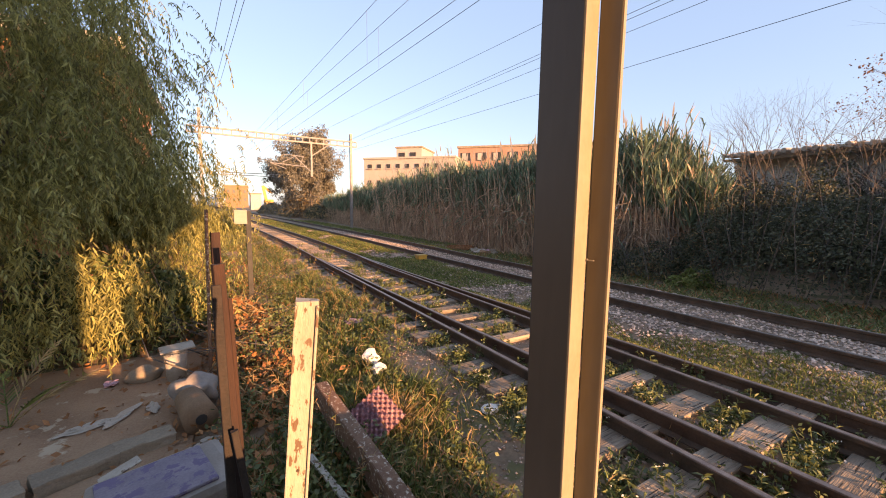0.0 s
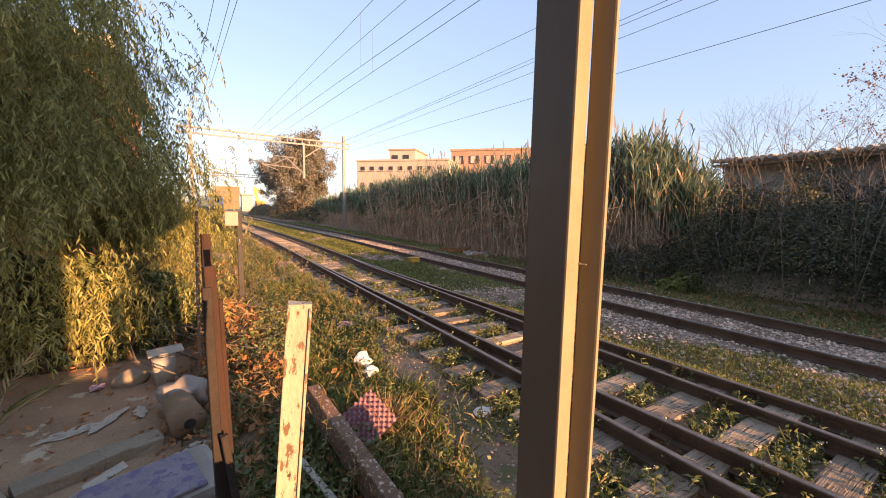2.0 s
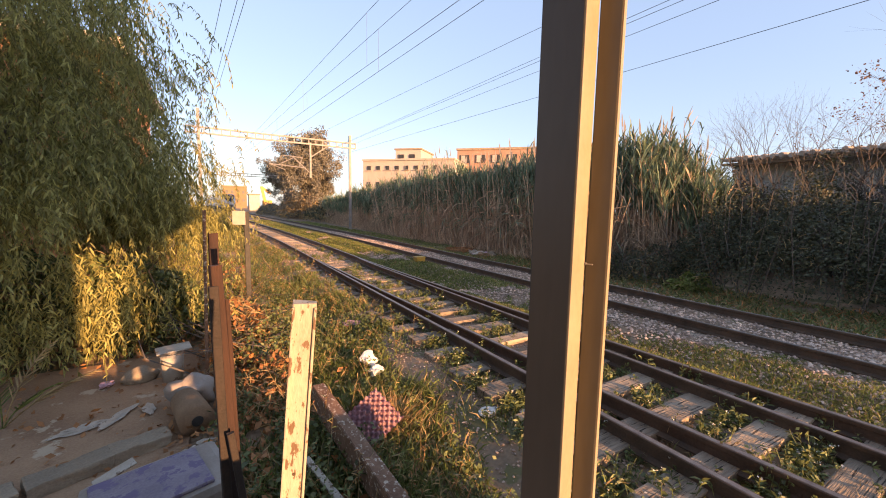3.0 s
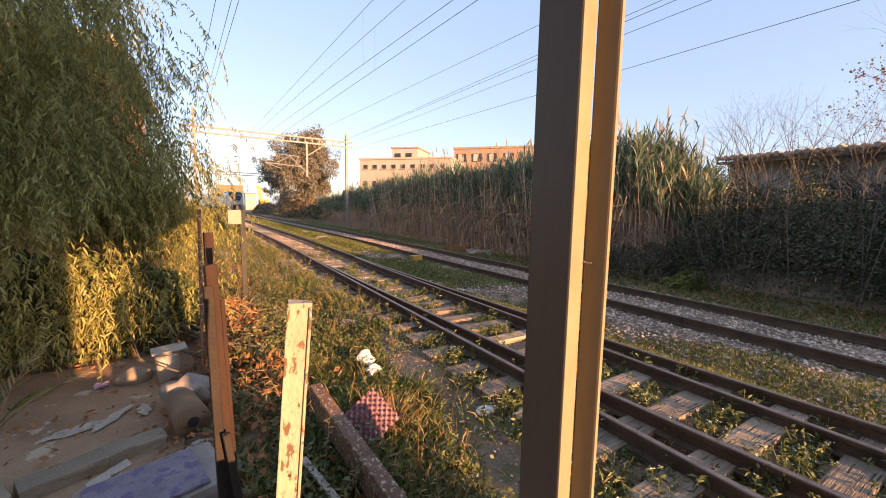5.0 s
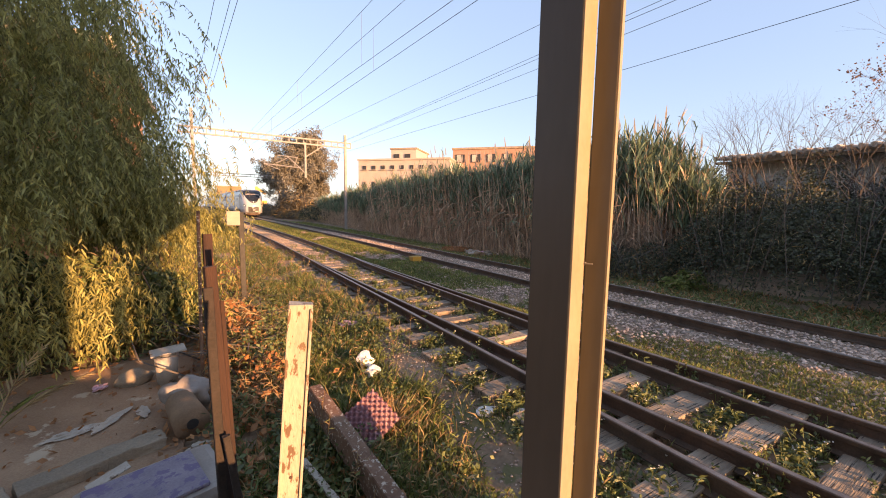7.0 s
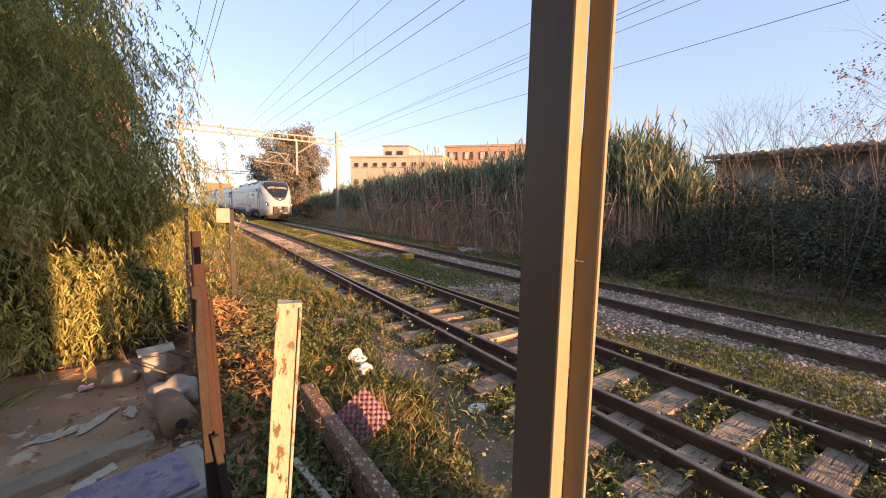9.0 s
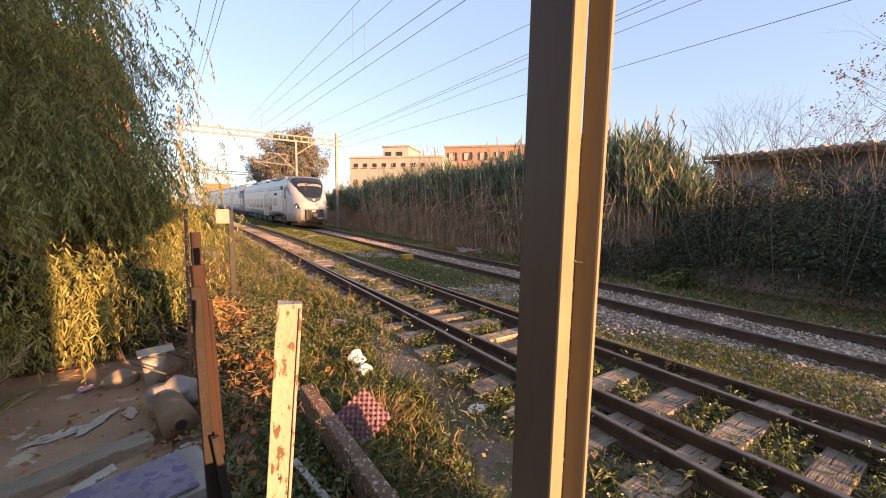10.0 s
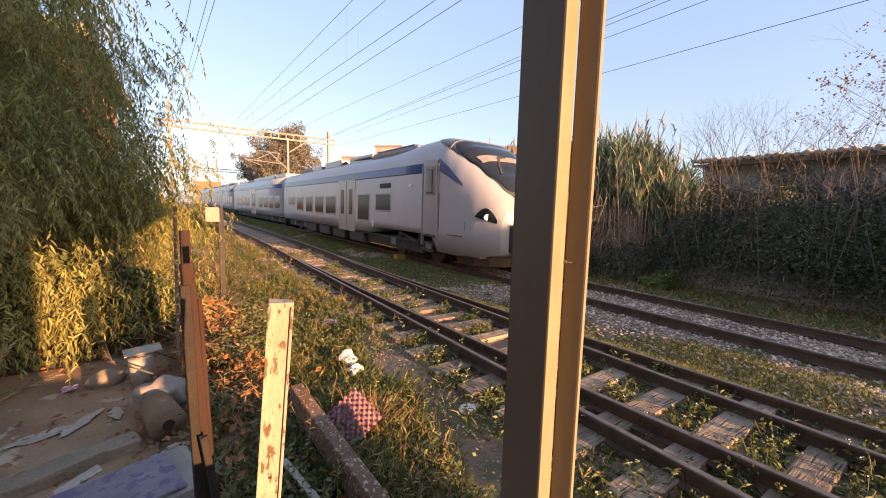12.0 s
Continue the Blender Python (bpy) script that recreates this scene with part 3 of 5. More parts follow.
def build_reeds():
    g = Leaves(11)
    r = g.rnd
    for i in range(4200):
        y = 6.3 + 44 * r.random() ** 1.5
        front = 11.6 + (1.2 * max(0, 10 - y) / 3) + 0.5 * noise.noise(Vector((y * 0.6, 0, 3)))
        x = front + abs(r.gauss(0, 1.3))
        h = ((4.05 if y < 11 else 3.8) + 1.0 * noise.noise(Vector((x * 0.5, y * 0.35, 9))) + r.gauss(0, 0.4)) * (1.0 if y < 22 else max(0.6, 1 - (y - 22) * 0.013))
        if y < 7.6:
            h *= 0.6 + 0.4 * max(0, (y - 6.3) / 1.3)
        z = ground_z(x, y)
        lean = Vector((r.gauss(-0.05, 0.07), r.gauss(0, 0.08), 1))
        p0, p1 = Vector((x, y, z)), Vector((x, y, z)) + lean * h * 0.94
        g.stick(p0, p1, 0.012, 1, 0.006)
        for k in range(7):
            t = r.uniform(0.08, 0.5)
            a = r.uniform(0, 6.28)
            d = Vector((math.cos(a) * 0.4, math.sin(a) * 0.4, r.uniform(-0.6, 0.6)))
            g.blade(p0.lerp(p1, t), d, r.uniform(0.3, 0.7), r.uniform(0.015, 0.03), 1, r.uniform(0.4, 1.2))
        for k in range(15):
            t = 0.54 + 0.46 * r.random() ** 0.8
            a = r.uniform(0, 6.28)
            d = Vector((math.cos(a) * 0.38, math.sin(a) * 0.38, r.uniform(0.6, 1.5)))
            g.blade(p0.lerp(p1, t), d, r.uniform(0.45, 0.95), r.uniform(0.03, 0.06), 0 if r.random() < 0.93 else 1, r.uniform(0.1, 0.9))
        if r.random() < 0.075 and h > 3.4:
            top = p1 + lean * r.uniform(0.4, 0.9)
            g.stick(p1, top, 0.006, 1)
            g.stick(top - lean * 0.05, top + lean * 0.18, 0.035, 2, 0.03)
            g.stick(top + lean * 0.18, top + lean * 0.42, 0.03, 2, 0.006)
    for i in range(460):
        y = 8.5 + 22 * r.random() ** 1.3
        x = 11.3 + (1.2 * max(0, 10 - y) / 3) + r.uniform(0, 0.5)
        foot = Vector((x, y, ground_z(x, y)))
        top = foot + Vector((r.gauss(-0.25, 0.3), r.gauss(0, 0.45), r.uniform(1.8, 3.9)))
        g.stick(foot, top, 0.017, 1, 0.009)
        for k in range(5):
            g.blade(foot.lerp(top, r.uniform(0.4, 1.0)), rnd_dir(r, 0.3), r.uniform(0.4, 0.8), 0.04, r.choice((0, 1)), 1.0)
    for i in range(9000):
        y = 6 + 40 * r.random() ** 1.5
        x = 11.2 + (1.2 * max(0, 10 - y) / 3) + r.uniform(0, 1.2)
        g.blade((x, y, ground_z(x, y)), (r.gauss(0, 0.4), r.gauss(0, 0.4), 1), r.uniform(0.3, 1.0), 0.025, 1, r.uniform(0, 1))
    g.done("reed_bed", ["reed", "cane", "plume"], "tall giant reeds with dry canes and feathery plumes", None, "stuff", "reeds")


build_reeds()


def mound(name, label, cx, cy, rx, ry, h, n, mats, leaf, seed, twigs=0, dry=0.1, kind=""):
    """A dense uneven bush: clumps of leaves over a hidden tangle of stems."""
    g = Leaves(seed)
    r = g.rnd
    z0 = ground_z(cx, cy)
    for i in range(n):
        a, t = r.uniform(0, 6.283), r.random() ** 0.5
        x, y = cx + rx * t * math.cos(a), cy + ry * t * math.sin(a)
        top = h * math.sqrt(max(0.02, 1 - t * t)) * (0.85 + 0.55 * noise.noise(Vector((x * 0.9, y * 0.9, seed))))
        z = z0 + top * (r.random() ** 0.45)
        z += 0.2 * noise.noise(Vector((x * 3, y * 3, z * 3)))
        if r.random() < dry:
            g.blade((x, y, z), rnd_dir(r, 0.2), leaf * 3, leaf * 0.25, 1, 0.5)
        else:
            g.leaf((x, y, z), rnd_dir(r, 0.5), leaf * r.uniform(0.6, 1.3), 0)
    b = thing(name, cx, cy, z0, label, "bush")
    back = Matrix.Translation((-cx, -cy, -z0))
    g.done("foliage", mats, "", b, kind).matrix_basis = back
    if twigs:
        st = Leaves(seed + 500)
        for i in range(twigs):
            a, t = r.uniform(0, 6.283), r.random() ** 0.5
            p = Vector((cx + rx * t * math.cos(a), cy + ry * t * math.sin(a), z0))
            q = p + Vector((r.gauss(0, 0.4), r.gauss(0, 0.4), h * r.uniform(0.4, 0.8)))
            e = q + Vector((r.gauss(0, 0.35), r.gauss(0, 0.35), h * r.uniform(0.1, 0.35)))
            st.stick(p, q, 0.012, 0, 0.008)
            st.stick(q, e, 0.008, 0, 0.003)
        st.done("stem", ["twig"], "thin bare brown stems", b).matrix_basis = back
    return b


BR = ["bramble", "straw", "twig"]
mound("bramble_bush", "dark bramble thicket on the railway bank", 13.5, 3.6, 2.9, 3.2, 3.2, 32000, BR, 0.06, 21, 110, 0.03)
mound("bramble_bush", "dark bramble thicket on the railway bank", 13.8, -0.8, 3.3, 3.6, 3.3, 34000, BR, 0.06, 22, 110, 0.03)
mound("bramble_bush", "low dark brambles in front of the reeds", 12.3, 6.9, 1.7, 1.5, 1.2, 8000, BR, 0.06, 23, 90, 0.1)
mound("bramble_bush", "grey-green scrub behind the brambles", 16.2, 4.6, 1.8, 3.8, 3.5, 22000, ["bramble", "twig", "twig"], 0.07, 24, 150, 0.08)
mound("bramble_bush", "tall grey-green scrub against the warehouse", 16.6, 7.4, 1.5, 2.2, 3.5, 14000, ["bramble", "twig", "twig"], 0.07, 46, 90, 0.08)
mound("bramble_bush", "tall grey-green scrub against the warehouse", 16.6, 1.4, 1.5, 3.0, 4.0, 18000, ["bramble", "twig", "twig"], 0.07, 47, 110, 0.08)
mound("weed_clump", "bright green weeds at the foot of the bank", 11.3, 5.4, 0.8, 0.55, 0.5, 1200, ["grass", "straw", "twig"], 0.09, 25)
mound("weed_clump", "green weeds at the foot of the reeds", 12.2, 8.2, 0.9, 0.6, 0.5, 1000, ["weed", "straw", "twig"], 0.09, 26)
mound("shrub", "low brown scrub beside the far track", 13.5, 52, 3.5, 9, 2.6, 6000, ["bramble", "straw", "twig"], 0.25, 27, 100, 0.3)
mound("shrub", "pale scrub at the foot of the gum tree", 11.5, 66, 3, 8, 5.0, 9000, ["euca", "straw", "twig"], 0.3, 28, 60, 0.3)
mound("shrub", "low pale scrub beside the far bend of the line", 9.3, 84, 2.6, 9, 2.4, 4500, ["euca", "straw", "twig"], 0.25, 48, 50, 0.3)
mound("shrub", "scrub along the line beyond the gantry", -5.0, 60, 2.6, 14, 2.2, 5000, ["bramble", "straw", "twig"], 0.25, 29, 60, 0.3)


def limb(bm, p, d, length, r, depth, rnd, tips, spread=0.6, up=0.15):
    """A branching tapered limb; the ends are gathered in tips."""
    p, d = Vector(p), Vector(d).normalized()
    for k in range(3):
        q = p + d * length / 3
        rod(p, q, r, bm, 6 if r > 0.03 else 4, r * 0.82)
        p, r = q, r * 0.82
        d = (d + Vector((rnd.gauss(0, 0.12), rnd.gauss(0, 0.12), rnd.gauss(0, 0.1)))).normalized()
        if depth > 0 and k:
            limb(bm, p, d + rnd_dir(rnd) * spread + Vector((0, 0, up)), length * rnd.uniform(0.55, 0.8), r * 0.7, depth - 1, rnd, tips, spread, up)
    tips.append((p, d))
    if depth > 0:
        limb(bm, p, d + rnd_dir(rnd) * spread * 0.6, length * 0.7, r * 0.8, depth - 1, rnd, tips, spread, up)


def build_pepper_tree(x, y, h, spread, seed, label, strands, low=0.0):
    """A weeping tree: drooping strings of narrow leaflets."""
    t = thing("pepper_tree", x, y, ground_z(x, y), label, "tree")
    rnd = random.Random(seed)
    bm, tips = bmesh.new(), []
    limb(bm, (0, 0, -0.1), (-0.05, -0.05, 1), h * 0.3, 0.2, 3, rnd, tips, 0.75, 0.25)
    part("trunk", bm, "bark", t, "leaning brown trunk and limbs")
    g = Leaves(seed + 1)
    r = g.rnd
    for i in range(strands // 18):
        a, q = r.uniform(0, 6.283), r.random() ** 0.4
        px, py = spread * q * math.cos(a), spread * q * math.sin(a)
        top = h * math.sqrt(max(0.08, 1 - (q * 0.9) ** 2)) * (0.85 + 0.4 * noise.noise(Vector((px * 0.8, py * 0.8, seed))))
        c = Vector((px, py, max(low + 0.5, top * r.random() ** 0.6)))
        if noise.noise(Vector((px * 0.9, py * 0.9, c.z * 0.7 + seed))) < -0.3:
            continue
        if low < 0.4 and px < 1.2 and 0.8 < c.z < 1.9 and r.random() < 0.85:
            continue
        big = r.uniform(0.2, 0.48)
        out = Vector((math.cos(a), math.sin(a), 0))
        for j in range(18):
            p = c + Vector((r.gauss(0, big), r.gauss(0, big), r.gauss(0.1, big * 0.45)))
            d = out * r.uniform(0.1, 0.7) + Vector((r.gauss(0, 0.35), r.gauss(0, 0.35), r.uniform(-0.5, 0.35)))
            for k in range(r.randint(7, 16)):
                d = (d + Vector((r.gauss(0, 0.09), r.gauss(0, 0.09), -0.16))).normalized()
                p = p + d * 0.055
                if p.z < low + 0.25 * noise.noise(Vector((px, py, 4))):
                    break
                for sgn in (-1, 1):
                    side = Vector((-d.y + r.gauss(0, 0.4), d.x + r.gauss(0, 0.4), r.gauss(-0.3, 0.4))) * sgn
                    side.z = -abs(side.z) - r.uniform(0.0, 1.2)
                    g.blade(p, side, r.uniform(0.05, 0.11), r.uniform(0.012, 0.023), 0, 0.3)
    g.done("crown", ["pepper"], "weeping olive-green foliage", t)
    return t


build_pepper_tree(-3.6, 8.3, 8.8, 2.95, 31, "weeping pepper tree with olive-green drooping foliage", 14500, 0.25)
build_pepper_tree(-5.2, 7.0, 8.0, 2.8, 33, "weeping pepper tree shading the yard", 2600, 1.4)
build_pepper_tree(-1.05, 9.6, 4.8, 0.8, 36, "young weeping tree with sparse drooping sprays", 200, 2.2)
build_pepper_tree(-0.95, 10.2, 3.1, 0.95, 39, "low dense weeping tree beside the fence", 1000, 1.45)
mound("dry_shrub", "orange-brown dry shrub along the fence", 0.2, 6.6, 0.45, 1.9, 0.62, 1700, ["deadleaf", "straw", "twig"], 0.07, 37, 60, 0.4)
mound("weed_clump", "green weeds among the dry shrub along the fence", 0.55, 6.3, 0.6, 2.0, 0.55, 2600, ["weed", "straw", "twig"], 0.05, 34, 0, 0.1)
mound("dry_shrub", "low orange-brown dry weeds by the fence", 0.5, 4.3, 0.4, 0.9, 0.4, 1300, ["deadleaf", "straw", "twig"], 0.05, 38, 0, 0.4)
mound("hedge", "dense green hedge under the weeping tree", -1.75, 7.6, 1.75, 0.9, 1.6, 15000, ["weed", "straw", "twig"], 0.07, 35, 40, 0.05)


def build_gum_tree(x, y, h, seed, label):
    t = thing("gum_tree", x, y, 0, label, "tree")
    rnd = random.Random(seed)
    bm, tips = bmesh.new(), []
    limb(bm, (0, 0, -0.2), (0.05, 0, 1), h * 0.36, 0.32, 3, rnd, tips, 0.7, 0.3)
    part("trunk", bm, "bark", t, "pale forked trunk")
    g = Leaves(seed)
    r = g.rnd
    for p, d in tips:
        for c in range(6):
            q = p + Vector((r.gauss(0, 1), r.gauss(0, 1), r.gauss(0, 0.6))) * h * 0.1
            rad = h * r.uniform(0.045, 0.085)
            for k in range(95):
                o = rnd_dir(r) * rad * r.random() ** 0.4
                g.blade(q + o, rnd_dir(r, -0.6), r.uniform(0.22, 0.4), 0.12, 0, 0.3)
    g.done("crown", ["euca"], "loose olive-brown crown in clumps", t)
    return t


build_gum_tree(11.8, 58, 12.6, 61, "tall gum tree with loose olive-brown crown beside the line")
build_gum_tree(11.6, 80, 11.5, 62, "dark round-crowned tree beside the line")
build_gum_tree(14.0, 64, 8.2, 63, "low brownish gum tree beside the line")


def fan(g, p, d, length, r, depth, rnd, tips, flat):
    """A forked limb that opens upwards like a fan."""
    for k in range(3):
        q = p + d * length / 3
        g.stick(p, q, r, 0, r * 0.86)
        p, r = q, r * 0.86
        d = (d + Vector((rnd.gauss(0, 0.1), rnd.gauss(0, 0.1), rnd.gauss(0.02, 0.08)))).normalized()
    tips.append((p, d))
    if depth > 0:
        for k in range(3 if rnd.random() < 0.4 else 2):
            e = (d + Vector((rnd.gauss(0, 0.42), rnd.gauss(0, 0.42), rnd.gauss(flat, 0.28)))).normalized()
            fan(g, p, e, length * rnd.uniform(0.66, 0.86), r * 0.74, depth - 1, rnd, tips, flat)


def build_bare_tree(x, y, h, seed, label, leaves=0, stems=4, lean=(0, 0, 1), flat=0.0):
    t = thing("bare_tree", x, y, ground_z(x, y), label, "tree")
    rnd = random.Random(seed)
    g, tips = Leaves(seed), []
    for k in range(stems):
        d = (Vector(lean) + Vector((rnd.gauss(0, 0.3), rnd.gauss(0, 0.3), 0))).normalized()
        fan(g, Vector((rnd.gauss(0, 0.12), rnd.gauss(0, 0.12), -0.05)), d, h * 0.3, 0.045 + 0.004 * h, 5, rnd, tips, flat)
    g.done("branch", ["twig"], "bare grey-brown forked limbs", t)
    if leaves:
        f = Leaves(seed + 7)
        for p, d in tips:
            if noise.noise(p * 0.8) < -0.12:
                continue
            for k in range(leaves):
                f.leaf(p + rnd_dir(rnd) * 0.2 * rnd.random(), rnd_dir(rnd, -0.2), rnd.uniform(0.03, 0.07), 0)
        f.done("foliage", ["russet"], "sparse russet leaves", t)


build_bare_tree(15.2, 5.0, 5.9, 41, "leafless shrub tree above the brambles", 0, 4)
build_bare_tree(14.6, 6.8, 4.6, 42, "thin leafless shrub above the brambles", 0, 1)
build_bare_tree(15.9, 3.7, 5.7, 45, "leafless shrub tree above the brambles", 0, 3)
build_bare_tree(15.4, 2.4, 5.6, 43, "russet-leaved small tree above the brambles", 3, 3, (0.0, 0.05, 1), -0.05)
build_bare_tree(15.2, 0.3, 7.2, 44, "small tree with sparse russet leaves", 9, 5, (0.0, 0.0, 1), -0.02)


def scatter_grass():
    g = Leaves(51)
    r = g.rnd

    def clear(x, y):
        for c in (XA - GAUGE / 2, XA + GAUGE / 2 + turn_off(y), XB - GAUGE / 2, XB + GAUGE / 2):
            if abs(x + bend(y) - c) < 0.09:
                return False
        return True

    # grass between and beside the tracks, in patches
    for i in range(170000):
        y = -1 + 50 * r.random() ** 1.9
        x = (r.uniform(4.95, 6.75) if r.random() < 0.8 else r.uniform(8.9, 11.5)) - bend(y)
        thick = noise.noise(Vector((x * 0.8, y * 0.4, 2))) + 0.35 * noise.noise(Vector((x * 3, y * 3, 8)))
        if thick < 0.0 - 0.02 * y or not clear(x, y):
            continue
        hh = r.uniform(0.03, 0.11) * (1.0 + max(0, thick) + 0.03 * y)
        g.blade((x, y, ground_z(x, y) - 0.005), (r.gauss(0, 0.45), r.gauss(0, 0.45), 1), hh, 0.007 + 0.0011 * y, 0 if r.random() < 0.88 else 2, 0.6)
    # tall verge grass and weeds between the fence and the near track
    for i in range(85000):
        y = 1.2 + 40 * r.random() ** 1.7
        x = r.uniform(0.15 if y < 10 else -1.5, 2.5) - bend(y)
        if y < 4.4 and x > 1.8 + 0.45 * noise.noise(Vector((y, 0, 0))) and r.random() < 0.9:
            continue
        if noise.noise(Vector((x * 1.1, y * 0.8, 7))) < -0.2:
            continue
        hh = r.uniform(0.06, 0.34) * (1 + 0.7 * noise.noise(Vector((x * 1.7, y * 1.2, 31))))
        kind = r.random()
        g.blade((x, y, ground_z(x, y) - 0.01), (r.gauss(0, 0.45), r.gauss(0, 0.45), 1), hh, 0.012 + 0.0005 * y, 0 if kind < 0.45 else (2 if kind < 0.64 else 1), 0.7)
    for i in range(42000):
        y = 1.0 + 22 * r.random() ** 1.6
        x = r.uniform(0.1, 2.3) - bend(y)
        if y < 4.4 and x > 1.7 or noise.noise(Vector((x * 1.3, y * 0.9, 17))) < -0.05:
            continue
        g.leaf((x, y, ground_z(x, y) + r.random() ** 2 * 0.28), rnd_dir(r, 0.7), r.uniform(0.02, 0.05), 1)
    # leafy weeds between the near rails
    for i in range(240):
        y = 0.33 + 0.6 * int(32 * r.random() ** 1.5) + r.gauss(0, 0.07)
        x = r.choice((r.uniform(3.2, 4.3), r.uniform(3.2, 4.3), r.uniform(2.35, 2.8), r.uniform(4.55, 5.0)))
        x -= bend(y)
        tall = r.uniform(0.08, 0.26)
        wide = r.uniform(0.05, 0.14)
        for k in range(r.randint(3, 9)):
            bx, by = x + r.gauss(0, wide), y + r.gauss(0, wide)
            foot = Vector((bx, by, ground_z(bx, by) - 0.01))
            top = foot + Vector((r.gauss(0, 0.05), r.gauss(0, 0.05), tall * r.uniform(0.5, 1.1)))
            g.stick(foot, top, 0.003, 1)
            for n in range(16):
                p = foot.lerp(top, r.uniform(0.15, 1.0)) + rnd_dir(r) * 0.03
                g.leaf(p, rnd_dir(r, 0.5), r.uniform(0.02, 0.042), 1)
        for k in range(14):
            g.blade((x + r.gauss(0, 0.12), y + r.gauss(0, 0.12), -0.22), (r.gauss(0, 0.5), r.gauss(0, 0.5), 1), r.uniform(0.08, 0.26), 0.007, r.choice((0, 2)), 0.7)
    # big leafy weeds growing in the gaps between the sleepers
    beds = ((3.76, 2.05), (4.05, 1.5), (3.75, 1.5), (3.85, 0.92), (4.1, 0.95), (2.6, 1.36), (2.7, 1.2), (2.85, 1.98), (3.86, 2.75), (2.3, 1.5), (2.2, 1.2),
            (2.35, 1.95), (2.5, 2.7), (2.45, 3.3), (2.6, 3.95), (3.3, 3.3), (4.2, 3.35), (2.1, 0.9), (2.4, 0.8), (4.6, 1.5), (4.55, 2.6), (3.1, 0.95), (2.75, 4.6), (2.9, 5.2),
            (3.7, 4.55), (4.1, 5.1), (2.65, 5.9), (2.7, 6.6), (2.55, 7.5), (3.6, 6.4), (2.3, 2.3), (2.05, 1.6), (4.3, 0.4), (3.6, 0.35))
    for x, y in beds:
        for k in range(r.randint(16, 26)):
            bx, by = x + r.gauss(0, 0.11), y + r.gauss(0, 0.075)
            foot = Vector((bx, by, ground_z(bx, by) - 0.01))
            top = foot + Vector((r.gauss(0, 0.06), r.gauss(0, 0.06), r.uniform(0.06, 0.22)))
            g.stick(foot, top, 0.003, 1)
            for n in range(11):
                a = r.uniform(0, 6.28)
                g.blade(foot.lerp(top, r.uniform(0.1, 1.0)), (math.cos(a), math.sin(a), r.uniform(0.1, 0.9)), r.uniform(0.035, 0.085), r.uniform(0.012, 0.022), 1, r.uniform(0.2, 0.9))
            if r.random() < 0.3:
                for n in range(4):
                    g.leaf(top + rnd_dir(r) * 0.012, rnd_dir(r, 0.6), r.uniform(0.01, 0.02), 4)
    # rough growth between the far track and the brambles
    for i in range(30000):
        y = -2 + 18 * r.random() ** 1.2
        x = 9.35 + 2.6 * r.random() ** 0.7 - bend(y)
        if noise.noise(Vector((x * 1.2, y * 0.9, 71))) < -0.18 - 0.12 * (x - 9.4):
            continue
        kind = r.random()
        g.blade((x, y, ground_z(x, y) - 0.01), (r.gauss(0, 0.6), r.gauss(0, 0.6), 1), r.uniform(0.05, 0.3), r.uniform(0.012, 0.03), 1 if kind < 0.5 else (2 if kind < 0.68 else (3 if kind < 0.85 else 0)), r.uniform(0.4, 1.2))
    # thick olive verge grass along the path
    for i in range(46000):
        y = 2.1 + 9 * r.random() ** 1.3
        x = 0.75 + 0.035 * y + abs(r.gauss(0, 0.55))
        if x > 1.75 + 0.09 * (y - 2) + 0.25 * noise.noise(Vector((y, 0, 0))) or (y < 2.75 and x > 1.3):
            continue
        if (x - 1.08) ** 2 + (y - 2.82) ** 2 < 0.07:
            continue
        tall = 0.7 + 0.6 * noise.noise(Vector((x * 2.2, y * 1.6, 40)))
        kind = r.random()
        g.blade((x, y, ground_z(x, y) - 0.01), (r.gauss(0.12, 0.4), r.gauss(-0.1, 0.4), 1), r.uniform(0.1, 0.36) * tall, r.uniform(0.005, 0.011), 0 if kind < 0.7 else (2 if kind < 0.84 else 1), r.uniform(0.4, 1.1))
    # broad leaves climbing round the white post and the channel
    for i in range(5200):
        x, y = r.gauss(0.42, 0.26), r.uniform(1.5, 4.2)
        if noise.noise(Vector((x * 2.4, y * 2.4, 61))) < -0.1:
            continue
        g.leaf((x, y, ground_z(x, y) + r.random() ** 1.5 * 0.22), rnd_dir(r, 0.8), r.uniform(0.025, 0.06), 1)
    # tall dry stems on the verge
    for i in range(420):
        y = 1.6 + 26 * r.random() ** 1.5
        x = r.uniform(0.3, 2.4)
        if y < 4.2 and x > 1.6:
            continue
        foot = Vector((x, y, ground_z(x, y)))
        top = foot + Vector((r.gauss(0, 0.14), r.gauss(0, 0.14), r.uniform(0.25, 0.6)))
        g.stick(foot, top, 0.003, 2, 0.0015)
        for n in range(12):
            g.blade(foot.lerp(top, r.uniform(0.4, 1)), rnd_dir(r, 0.5), r.uniform(0.03, 0.09), 0.008, r.choice((2, 2, 1, 3)), 0.6)
    # fallen leaves along the fence and yard
    for i in range(5200):
        y = 2 + 14 * r.random() ** 1.4
        x = r.gauss(0.25, 0.45) if r.random() < 0.7 else r.uniform(-3, 0)
        g.leaf((x, y, ground_z(x, y) + 0.01 + abs(r.gauss(0, 0.05))), rnd_dir(r, 1.2), r.uniform(0.04, 0.09), 3)
    g.done("grass", ["grass", "weed", "straw", "deadleaf", "flower"], "mixed green and dry grass, weeds and fallen leaves", None, "stuff", "grass")


scatter_grass()

